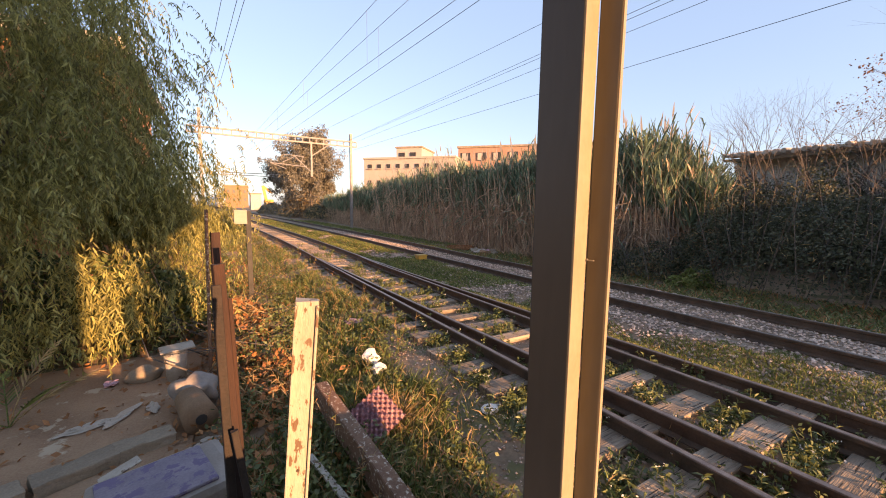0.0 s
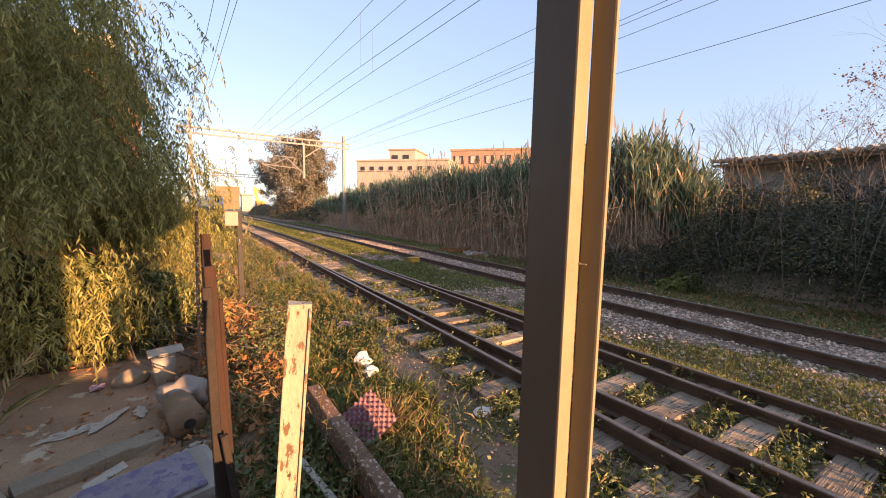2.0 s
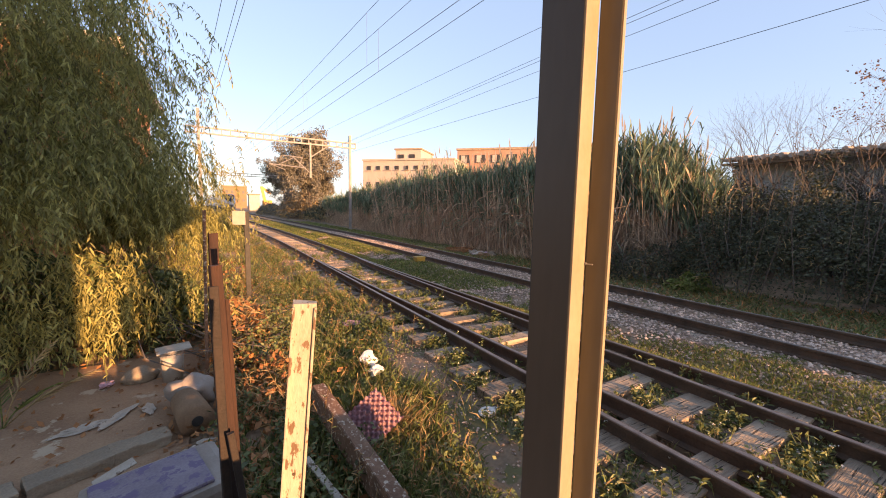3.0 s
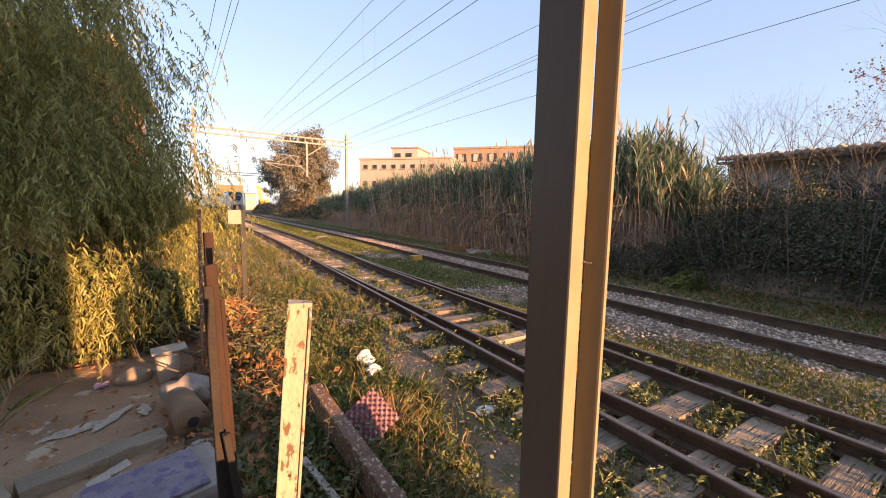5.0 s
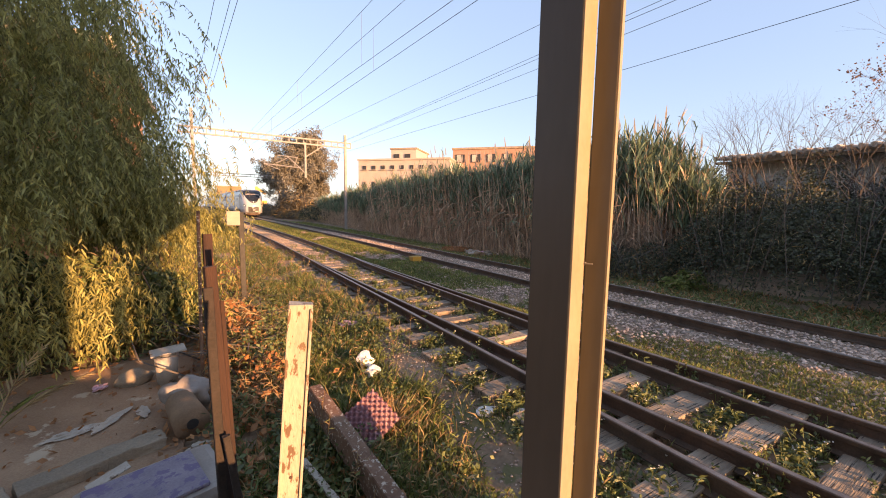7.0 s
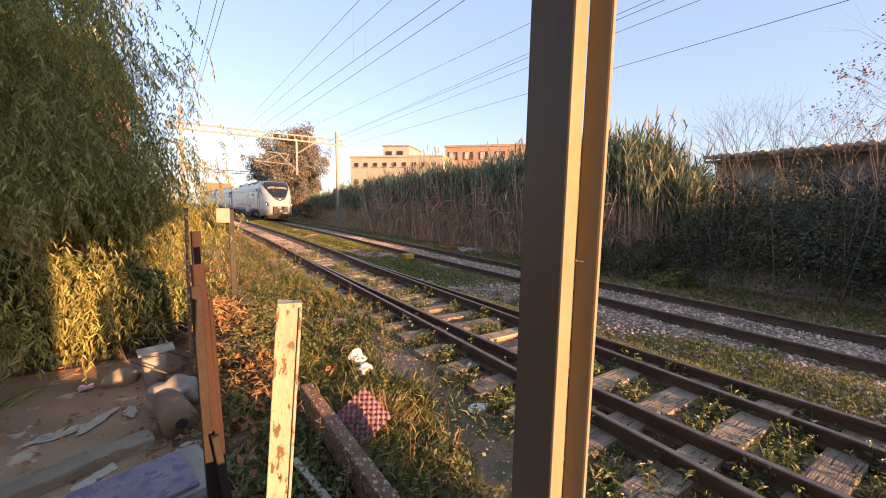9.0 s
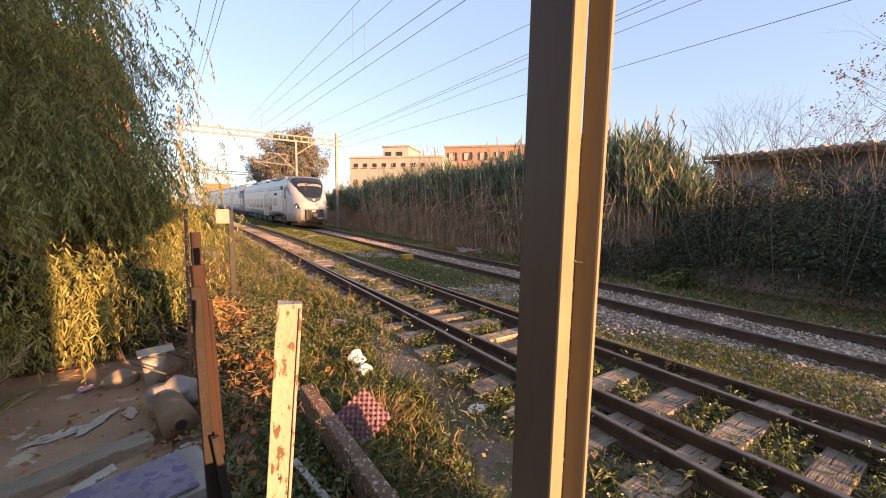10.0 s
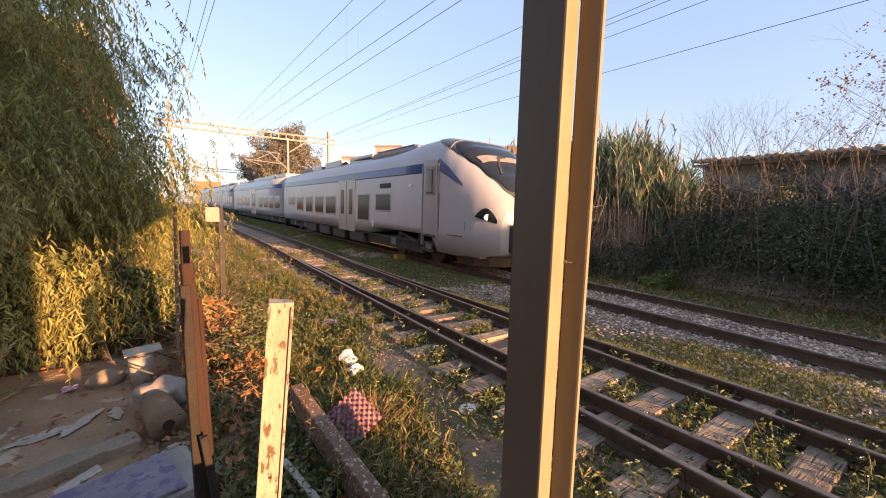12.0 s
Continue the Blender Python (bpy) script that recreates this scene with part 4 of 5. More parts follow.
# ---------------------------------------------------------------- the train


def lerp_table(table, v):
    for (a, p), (b, q) in zip(table, table[1:]):
        if v <= b:
            k = (v - a) / (b - a)
            k = max(0.0, min(1.0, k))
            k = k * k * (3 - 2 * k) * 0.5 + k * 0.5
            return p + (q - p) * k
    return table[-1][1]


NOSE_TOP = [(0, 1.75), (0.3, 2.2), (0.8, 2.68), (1.4, 3.18), (2.0, 3.56), (2.6, 3.8), (3.2, 3.9), (4.2, 3.87), (5.4, 3.75), (6.5, 3.69), (40, 3.69)]
NOSE_HALF = [(0, 0.92), (0.15, 1.02), (0.45, 1.14), (1.0, 1.27), (2.0, 1.39), (2.8, 1.43), (40, 1.43)]
NOSE_BOT = [(0, 0.6), (0.6, 0.5), (1.6, 0.46), (2.75, 0.48), (2.95, 0.5), (3.05, 0.95), (7.3, 0.95), (7.45, 0.72), (40, 0.72)]
NOSE_EXP = [(0, 0.56), (0.7, 0.56), (2.0, 0.46), (2.8, 0.34), (5.0, 0.33), (40, 0.34)]
Z0 = 1.15


def skin(y, a, out=0.0, tab=True):
    """A point of the train's skin at y behind the nose and angle a from one side over the roof to the other."""
    top, half, e = (lerp_table(NOSE_TOP, y), lerp_table(NOSE_HALF, y), lerp_table(NOSE_EXP, y)) if tab else (3.69, 1.43, 0.34)
    c, s = math.cos(a), math.sin(a)
    x = -math.copysign(abs(c) ** e, c) * (half + out)
    bow = 0.42 * (abs(x) / 1.43) ** 2 * max(0.0, 1 - y / 2.4)
    bow *= 0.8
    along = y if y > 2.9 or not tab else 0.5 + y * 2.4 / 2.9
    return Vector((x, along + bow - out * max(0.0, 1 - y / 2.0), Z0 + (top - Z0 + out) * abs(s) ** e))


def angle_at(y, z, tab=True):
    top, e = (lerp_table(NOSE_TOP, y), lerp_table(NOSE_EXP, y)) if tab else (3.69, 0.34)
    return math.asin(min(1.0, max(0.0, (z - Z0) / (top - Z0)) ** (1 / e)))


def hull(ys, tab):
    """The closed shell of a car: roof and sides as one loft, straight below."""
    bm = bmesh.new()
    rows = []
    for y in ys:
        bot = lerp_table(NOSE_BOT, y) if tab else 0.72
        ring = [skin(y, 0, 0, tab)]
        ring[0].z = bot
        ring += [skin(y, math.pi * i / 40, 0, tab) for i in range(41)]
        last = skin(y, math.pi, 0, tab)
        last.z = bot
        ring.append(last)
        rows.append([bm.verts.new(p) for p in ring])
    for r0, r1 in zip(rows, rows[1:]):
        for j in range(len(r0) - 1):
            bm.faces.new((r0[j], r0[j + 1], r1[j + 1], r1[j]))
    for r in (rows[0], rows[-1]):
        bm.faces.new(r)
    for r0, r1 in zip(rows, rows[1:]):
        bm.faces.new((r0[0], r1[0], r1[-1], r0[-1]))
    bmesh.ops.recalc_face_normals(bm, faces=bm.faces)
    return bm


def patch(rows, tab=True, out=0.012):
    """A thin panel on the skin: rows of (y, angle from, angle to)."""
    bm = bmesh.new()
    grid = []
    for y, a0, a1 in rows:
        grid.append([bm.verts.new(skin(y, a0 + (a1 - a0) * i / 10, out, tab)) for i in range(11)])
    for r0, r1 in zip(grid, grid[1:]):
        for j in range(10):
            bm.faces.new((r0[j], r0[j + 1], r1[j + 1], r1[j]))
    bmesh.ops.recalc_face_normals(bm, faces=bm.faces)
    geom = bmesh.ops.solidify(bm, geom=bm.faces[:], thickness=0.01)
    return bm


def band(y0, y1, z0, z1, tab, side, n=6, out=0.008):
    rows = []
    for i in range(n + 1):
        y = y0 + (y1 - y0) * i / n
        a, b = angle_at(y, z0, tab), angle_at(y, z1, tab)
        rows.append((y, a, b) if side < 0 else (y, math.pi - a, math.pi - b))
    return patch(rows, tab, out)


def side_panel(name, y0, y1, z0, z1, material, car, label="", proud=0.012, bevel=0.05, side=-1, back=0.06):
    bm = box(back, y1 - y0, z1 - z0, (side * (1.43 + proud - back / 2 - 0.012 * max(0, z1 - 2.4)), (y0 + y1) / 2, (z0 + z1) / 2), min(bevel, back * 0.45))
    return part(name, bm, material, car, label)


def bogie(car, y):
    b = part("bogie", box(2.3, 2.9, 0.28, (0, y, 0.55), 0.05), "under", car, "dark bogie frame")
    for dy in (-1.2, 1.2):
        for sx in (-0.75, 0.75):
            part("axle_box", box(0.2, 0.34, 0.3, (math.copysign(1.08, sx), y + dy, 0.5), 0.05), "galv", b, "dusty axle box")
            part("wheel", rod((sx - 0.06, y + dy, 0.44), (sx + 0.06, y + dy, 0.44), 0.44, None, 24), "rust", b)
        part("spring", rod((-1.1, y + dy * 0.55, 0.5), (-1.1, y + dy * 0.55, 0.95), 0.11, None, 10), "under", b)
    part("damper", rod((-1.2, y - 0.7, 0.6), (-1.2, y + 0.6, 0.85), 0.05), "under", b)


def passenger_side(car, wins, door, tab, length):
    for side in (-1, 1):
        for y0, y1, z0, z1 in wins:
            w = side_panel("window", y0, y1, z0, z1, "traingrey", car, "flush grey-tinted side window", 0.010, side=side)
            side_panel("pane", y0 + 0.06, y1 - 0.06, z0 + 0.06, z1 - 0.06, "winglass", w, "", 0.014, side=side)
        y0, y1 = door
        d = side_panel("door", y0, y1, 0.62, 2.85, "traingrey", car, "double sliding passenger door", 0.014, 0.01, side)
        mid = (y0 + y1) / 2
        for k in (-1, 1):
            side_panel("pane", mid + k * 0.5 - 0.2, mid + k * 0.5 + 0.2, 1.35, 2.45, "winglass", d, "narrow door window", 0.02, 0.02, side)
        side_panel("door_seam", mid - 0.015, mid + 0.015, 0.64, 2.83, "under", d, "", 0.018, 0.002, side)
        side_panel("skirt_line", 4.2 if tab else 0.3, length - 0.3, 0.66, 0.69, "under", car, "", 0.004, 0.002, side)


def roof_gear(car, y0, y1, seed):
    rnd = random.Random(seed)
    y = y0
    while y < y1:
        n = rnd.uniform(1.6, 3.2)
        part("roof_unit", box(rnd.uniform(1.5, 1.9), n, rnd.uniform(0.25, 0.42), (rnd.uniform(-0.1, 0.1), y + n / 2, 3.79), 0.07), rnd.choice(("traingrey", "galv", "trainwhite")), car, "roof equipment casing")
        y += n + rnd.uniform(0.2, 1.0)
    for k in range(3):
        part("roof_duct", rod((-0.8, y0 + k * 3, 3.8), (-0.75, y0 + k * 3 + 2.2, 3.83), 0.06), "under", car)


CAR1, CAR = 22.2, 21.5


def build_cab_car():
    car = thing("train_cab_car", 0, 0, 0, "grey-white electric train cab car with a rounded nose and blue stripe", "train car", "train cars")
    ys = [0, 0.05, 0.12, 0.2, 0.3, 0.45] + [0.6 + 0.2 * i for i in range(28)] + [6.5, 7.3, 7.5, 9, 14, 18, CAR1]
    part("body", hull(ys, True), "trainwhite", car, "grey-white glossy body shell", True)

    def half(y):
        u = min(1.0, max(0.0, (y - 0.1) / 3.35))
        return radians(53) * u ** 0.42 * (1 - u ** 6) ** 0.5

    ws = [0.1 + 3.35 * i / 40 for i in range(41)]
    part("windscreen_surround", patch([(y, math.pi / 2 - half(y), math.pi / 2 + half(y)) for y in ws], True, 0.012), "visor", car, "dark grey windscreen surround", True)

    def glass(y):
        u = min(1.0, max(0.0, (y - 0.3) / 2.1))
        return radians(45) * u ** 0.4 * (1 - 0.6 * u ** 10) ** 0.5

    ws = [0.3 + 2.1 * i / 30 for i in range(31)]
    screen = part("windscreen", patch([(y, math.pi / 2 - glass(y), math.pi / 2 + glass(y)) for y in ws], True, 0.03), "glass", car, "large dark curved windscreen", True)
    part("destination_display", patch([(y, radians(66), radians(114)) for y in (1.25, 1.35, 1.45, 1.55)], True, 0.045), "greyplastic", screen, "pale sun blind behind the glass")
    part("visor_trim", patch([(2.46 + 0.025 * i, radians(44), radians(136)) for i in range(3)], True, 0.03), "galv", car, "thin pale arc above the windscreen", True)
    rows = []
    for i in range(9):
        y = 0.85 + 0.7 * i / 8
        rows.append((y, radians(80 + i * 1.2), radians(82 + i * 1.2)))
    part("wiper", patch(rows, True, 0.05), "under", screen)
    part("emblem", rod(skin(0.2, math.pi / 2, 0.015), skin(0.2, math.pi / 2, 0.045), 0.085, None, 16), "lamp", car, "small round emblem")
    for side in (-1, 1):
        def mir(rows):
            return rows if side < 0 else [(y, math.pi - a, math.pi - b) for y, a, b in rows]
        hl = part("headlight", patch(mir([(0.12 + 0.09 * i, angle_at(0.12 + 0.09 * i, 1.4 + 0.02 * i), angle_at(0.12 + 0.09 * i, 1.42 + 0.02 * i + 0.3 * math.sin(math.pi * min(1, (i + 0.6) / 8.6)))) for i in range(9)]), True, 0.01), "glass", car, "dark wedge-shaped headlight cluster")
        c = skin(0.4, angle_at(0.4, 1.56) if side < 0 else math.pi - angle_at(0.4, 1.56), 0.01)
        part("lamp", rod(c + Vector((-side * 0.06, 0.1, 0)), c - Vector((0, 0.012, 0)), 0.085, None, 16), "lamp", hl, "round clear lamp")
        rows = []
        for i in range(11):
            y = 1.45 + 1.4 * i / 10
            rows.append((y, angle_at(y, 2.35 + 0.52 * i / 10), angle_at(y, 2.37 + 0.83 * (i / 10) ** 0.85)))
        part("stripe", patch(mir(rows), True, 0.022), "trainblue", car, "tapering dark blue stripe by the cab", True)
        part("stripe", band(3.75, CAR1 - 0.02, 2.82, 3.12, True, side, 16), "trainblue", car, "long dark blue stripe under the roof", True)
        d = side_panel("cab_door", 2.92, 3.66, 0.95, 3.2, "traingrey", car, "recessed grey cab door", 0.014, 0.02, side)
        for yy in (2.84, 3.7):
            side_panel("door_frame", yy - 0.03, yy + 0.03, 0.6, 3.05, "galv", d, "", 0.03, 0.015, side, 0.1)
        side_panel("pane", 3.02, 3.52, 2.15, 3.0, "galv", d, "", 0.03, 0.04, side)
        side_panel("pane", 3.1, 3.44, 2.2, 2.92, "glass", d, "dark cab door window", 0.045, 0.04, side)
        for k in range(3):
            side_panel("step", 2.95, 3.6, 0.45 + 0.22 * k, 0.5 + 0.22 * k, "under", d, "", 0.05, 0.01, side, 0.1)
        for yy, z0, z1 in ((1.28, 0.52, 1.42), (2.75, 0.52, 2.2)):
            part("panel_joint", patch(mir([(yy, angle_at(yy, 1.16), angle_at(yy, z1)), (yy + 0.022, angle_at(yy + 0.022, 1.16), angle_at(yy + 0.022, z1))]), True, 0.004), "under", car)
        side_panel("marker_lamp", 4.35, 4.5, 2.42, 2.52, "lamp", car, "", 0.04, 0.02, side)
        side_panel("handle_plate", 7.3, 7.42, 0.95, 1.2, "lamp", car, "", 0.015, 0.01, side)
        side_panel("side_display", 5.85, 6.75, 2.42, 2.6, "under", car, "dark side display strip", 0.012, 0.02, side)
        side_panel("cowl_joint", 1.75, 2.75, 1.0, 1.02, "under", car, "", -0.028, 0.002, side)
    # Closed box; the shade of the open bay is put into its dark colour.
    bay = part("coupler_bay", box(1.3, 0.6, 0.74, (0.0, 0.72, 1.0), 0.06), "under", car, "closed dark box standing for the shaded coupler bay")
    part("coupler", box(0.34, 0.3, 0.26, (0.0, 0.38, 0.95), 0.05), "galv", bay, "steel coupler head")
    part("coupler_shank", rod((0, 0.8, 0.92), (0, 0.4, 0.95), 0.08, None, 12), "under", bay)
    for k in range(5):
        part("grille_bar", box(0.025, 0.05, 0.62, (0.2 + 0.09 * k, 0.41, 1.0), 0.008), "galv", bay)
    part("bumper_plate", box(0.46, 0.06, 0.12, (0.36, 0.4, 0.74), 0.02), "whiteplastic", bay)
    part("hose", rod((-0.36, 0.42, 1.25), (-0.25, 0.36, 0.75), 0.03), "rust", bay)
    part("hose", rod((-0.48, 0.42, 1.25), (-0.42, 0.38, 0.8), 0.025), "rust", bay)
    part("hose", rod((0.14, 0.42, 1.25), (0.2, 0.34, 0.8), 0.03), "rust", bay)
    part("junction_box", box(0.3, 0.08, 0.14, (-0.1, 0.4, 1.26), 0.02), "whiteplastic", bay)
    part("bay_rim", box(1.36, 0.05, 0.05, (0, 0.43, 1.39), 0.02), "traingrey", bay)
    bm = sweep([(-0.02, 0.18), (0.02, 0.18), (0.07, 0.46), (0.0, 0.46)], [(1.05, 2.3, 0), (0.95, 1.7, 0), (0.7, 1.3, 0), (0.35, 1.1, 0), (0, 1.05, 0), (-0.35, 1.1, 0), (-0.7, 1.3, 0), (-0.95, 1.7, 0), (-1.05, 2.3, 0)])
    part("snow_plough", bm, "rust", car, "low rusty deflector plate")
    part("chin", box(2.0, 1.2, 0.2, (0, 1.95, 0.5), 0.08), "trainwhite", car)
    bogie(car, 4.9)
    bogie(car, CAR1 - 3.2)
    passenger_side(car, [(5.8, 7.15, 1.55, 2.27), (7.65, 8.9, 1.12, 2.27), (11.5, 13.1, 1.25, 2.22), (13.4, 14.9, 1.25, 2.22), (15.3, 16.7, 1.25, 2.22), (17.2, 18.7, 1.3, 2.2), (19.3, 21.0, 1.6, 2.2)], (9.15, 11.15), True, CAR1)
    part("underframe", box(2.3, CAR1 - 4.5, 0.4, (0, CAR1 / 2 + 1.8, 0.45), 0.05), "under", car)
    for k in range(4):
        part("equipment_box", box(0.8, 1.6, 0.42, (-0.95, 9.2 + k * 2.2, 0.42), 0.05), "under", car)
    part("roof_fairing", box(2.0, 3.6, 0.3, (0, 6.6, 3.74), 0.14), "galv", car, "sloping roof fairing")
    part("roof_vent", box(1.2, 2.6, 0.06, (-0.35, 6.4, 3.9), 0.02), "trainblue", car, "blue-grey roof vents")
    roof_gear(car, 8.8, 20.0, 5)
    part("gangway", box(2.0, 0.5, 2.9, (0, CAR1 + 0.2, 2.1), 0.08), "under", car, "black concertina gangway")
    return car


def build_middle_car(seed, rear=False):
    car = thing("train_car", 0, 0, 0, "grey-white electric train car with tinted windows and blue stripe", "train car", "train cars")
    part("body", hull([0, 5, 11, 17, CAR], False), "trainwhite", car, "grey-white glossy body shell", True)
    for side in (-1, 1):
        part("stripe", band(0.02, CAR - 0.02, 2.82, 3.12, False, side, 6), "trainblue", car, "long dark blue stripe under the roof", True)
    passenger_side(car, [(0.8 + k * 1.9, 2.4 + k * 1.9, 1.25, 2.22) for k in range(4)] + [(12.4 + k * 1.9, 14.0 + k * 1.9, 1.25, 2.22) for k in range(4)], (9.3, 11.4), False, CAR)
    bogie(car, 3.2)
    bogie(car, CAR - 3.2)
    part("underframe", box(2.3, CAR - 1, 0.4, (0, CAR / 2, 0.45), 0.05), "under", car)
    roof_gear(car, 1.0, CAR - 2, seed)
    part("gangway", box(2.0, 0.5, 2.9, (0, CAR + 0.2, 2.1), 0.08), "under", car, "black concertina gangway")
    return car


cars = [build_cab_car(), build_middle_car(6), build_middle_car(7), build_middle_car(8)]

# ---------------------------------------------------------------- small things, fence line and yard


def angle_post(name, x, y, top, w, material, label, rx=0, ry=0, rz=0, low=-0.5):
    """A rolled steel post of channel section."""
    p = thing(name, x, y, low, label, "post", "fence posts", rz, rx, ry)
    h = top - low
    prof = [(-w / 2, -w * 0.45), (w / 2, -w * 0.45), (w / 2, w * 0.3), (w * 0.4, w * 0.3), (w * 0.4, -w * 0.33), (-w * 0.4, -w * 0.33), (-w * 0.4, w * 0.3), (-w / 2, w * 0.3)]
    bm = bmesh.new()
    lo = [bm.verts.new((a, b, 0)) for a, b in prof]
    hi = [bm.verts.new((a, b, h + 0.004 * math.sin(i * 2.1))) for i, (a, b) in enumerate(prof)]
    k = len(prof)
    for j in range(k):
        bm.faces.new((lo[j], lo[(j + 1) % k], hi[(j + 1) % k], hi[j]))
    bm.faces.new(hi)
    bm.faces.new(lo[::-1])
    bmesh.ops.bevel(bm, geom=[e for e in bm.edges if abs(e.verts[0].co.z - e.verts[1].co.z) > 0.1], offset=0.004, segments=1, affect="EDGES")
    bmesh.ops.recalc_face_normals(bm, faces=bm.faces)
    part("channel", bm, material, p)
    return p


wp = angle_post("white_post", 0.10, 1.35, 1.455, 0.076, "whitepaint", "chipped cream-painted steel post with rust spots", 0, 4.4, -12)
for k in (-1, 1):
    part("flange", box(0.009, 0.016, 1.93, (k * 0.034, -0.036, 0.98), 0.003), "whitepaint", wp, "raised worn edge of the post")
part("bolt", rod((0.0, -0.036, 1.36), (0.0, -0.03, 1.36), 0.006), "rust", wp)
angle_post("rusty_post", 0.045, 2.6, 1.42, 0.062, "rustpost", "rusty red-brown fence post", 0, -2.2, 20)
angle_post("rusty_post", 0.08, 2.62, 1.2, 0.024, "rustpost", "thin orange rusty fence bar", 0, -1.6, 5)
# Left side of the same post, its shade put into the steel colour.
angle_post("post_shaded_side", 0.0, 2.55, 1.3, 0.05, "darksteel", "dark strip for the shaded left side of the rusty post", 0, -1.2, 12)
angle_post("leaning_post", 0.13, 2.5, 0.42, 0.04, "darksteel", "short dark post leaning on the fence", 0, -7, 12)
angle_post("fence_post", -0.185, 5.4, 1.71, 0.036, "rustbeam", "weathered pale fence post", 0, 1.2, 10)
angle_post("fence_post", -0.06, 5.45, 1.43, 0.1, "rustpost", "rusty fence post with pale cap", 0, 0, 10)
angle_post("fence_post", 0.02, 4.2, 1.36, 0.05, "rustpost", "weathered fence post in the weeds", 0, -2, 10)


def build_sign():
    s = thing("track_sign", 0.5, 9.1, -0.35, "pale square plate on a grey post beside the track", "sign")
    part("post", box(0.1, 0.1, 2.0, (0.03, 0.06, 1.0), 0.01), "under", s, "dark grey post")
    part("plate", box(0.25, 0.03, 0.3, (-0.12, -0.02, 1.87), 0.01), "greyplastic", s, "faded yellowish plate")


build_sign()


def build_channel_beam():
    """The rusty steel channel lying against the white post."""
    b = thing("steel_channel", 0.56, 3.1, 0.0, "rusty steel channel with flaking white paint leaning by the fence", "steel beam")
    a, c = Vector((0.14, 0.36, 0.03)), Vector((0.32, -1.2, -0.14))
    bm = bar(a, c, 0.012, 0.2)
    off = Vector((0.05, 0.0, 0.0))
    bar(a + off + Vector((0, 0, 0.1)), c + off + Vector((0, 0, 0.1)), 0.1, 0.014, bm)
    bar(a + off - Vector((0, 0, 0.1)), c + off - Vector((0, 0, 0.1)), 0.1, 0.014, bm)
    part("channel", bm, "rustbeam", b)
    w = thing("white_batten", 0.5, 2.4, -0.2, "thin white painted batten on the ground", "batten")
    part("strip", bar((0.0, 0.35, 0.12), (0.2, -0.35, 0.02), 0.045, 0.02), "whitepaint", w)


build_channel_beam()


def build_egg_tray():
    t = thing("egg_tray", 1.12, 3.0, -0.06, "pinkish pulp egg tray lying tilted in the grass", "egg tray", "", -16, 44, 0)
    n = 42
    bm = bmesh.new()
    g = [[bm.verts.new(((i / n - 0.5) * 0.37, (j / n - 0.5) * 0.37, 0.03 * math.cos(i / n * 2 * math.pi * 6) * math.cos(j / n * 2 * math.pi * 6))) for i in range(n + 1)] for j in range(n + 1)]
    for j in range(n):
        for i in range(n):
            bm.faces.new((g[j][i], g[j][i + 1], g[j + 1][i + 1], g[j + 1][i]))
    bmesh.ops.solidify(bm, geom=bm.faces[:], thickness=0.004)
    bm.transform(Matrix.Rotation(radians(38), 4, "Z"))
    part("tray", bm, "egg", t, "", True)


build_egg_tray()


def crumple(name, x, y, z, r, material, label, category, seed, squash=(1, 1, 0.5)):
    ob = obj(name, lump(r, (0, 0, 0), seed, squash, 0.9, 3), material)
    ob.matrix_basis = pose(x, y, z, 0, 0, seed * 40)
    return tagged(ob, label, category)


crumple("plastic_bag", 1.60, 4.5, -0.16, 0.11, "paper", "crumpled white plastic bag in the weeds", "bag", 1, (1, 0.8, 0.7))
crumple("plastic_bag", 1.60, 4.25, -0.22, 0.09, "paper", "crumpled white plastic bag in the weeds", "bag", 2, (1, 0.9, 0.8))
crumple("paper_scrap", 2.32, 4.95, -0.3, 0.09, "paper", "white paper scrap on the soil", "litter", 3, (1.2, 0.8, 0.3))
crumple("paper_scrap", 1.95, 6.2, -0.2, 0.12, "egg", "pale pink paper scrap in the grass", "litter", 4, (1.3, 0.8, 0.4))
for k, (x, y, r) in enumerate(((2.22, 2.78, 0.1), (2.42, 3.05, 0.06), (2.55, 2.62, 0.06), (2.35, 3.5, 0.07), (2.2, 3.9, 0.05))):
    st = obj("stone", lump(r, (0, 0, 0), 11 + k, (1.1, 0.8, 0.45), 0.5, 2), "paper" if k in (0, 2) else "concrete")
    st.matrix_basis = pose(x, y, ground_z(x, y) + r * 0.15, 0, 0, 50 * k)
    tagged(st, "pale flat stone beside the track", "stone", "stones")


def build_yellow_box():
    b = thing("yellow_box", 6.4, 12.4, -0.25, "small yellow cable box in the grass between tracks", "box")
    part("case", box(0.36, 0.3, 0.24, (0, 0, 0.14), 0.03), "yellow", b)
    part("cover", box(0.4, 0.34, 0.03, (0, 0, 0.27), 0.01), "yellow", b)


build_yellow_box()


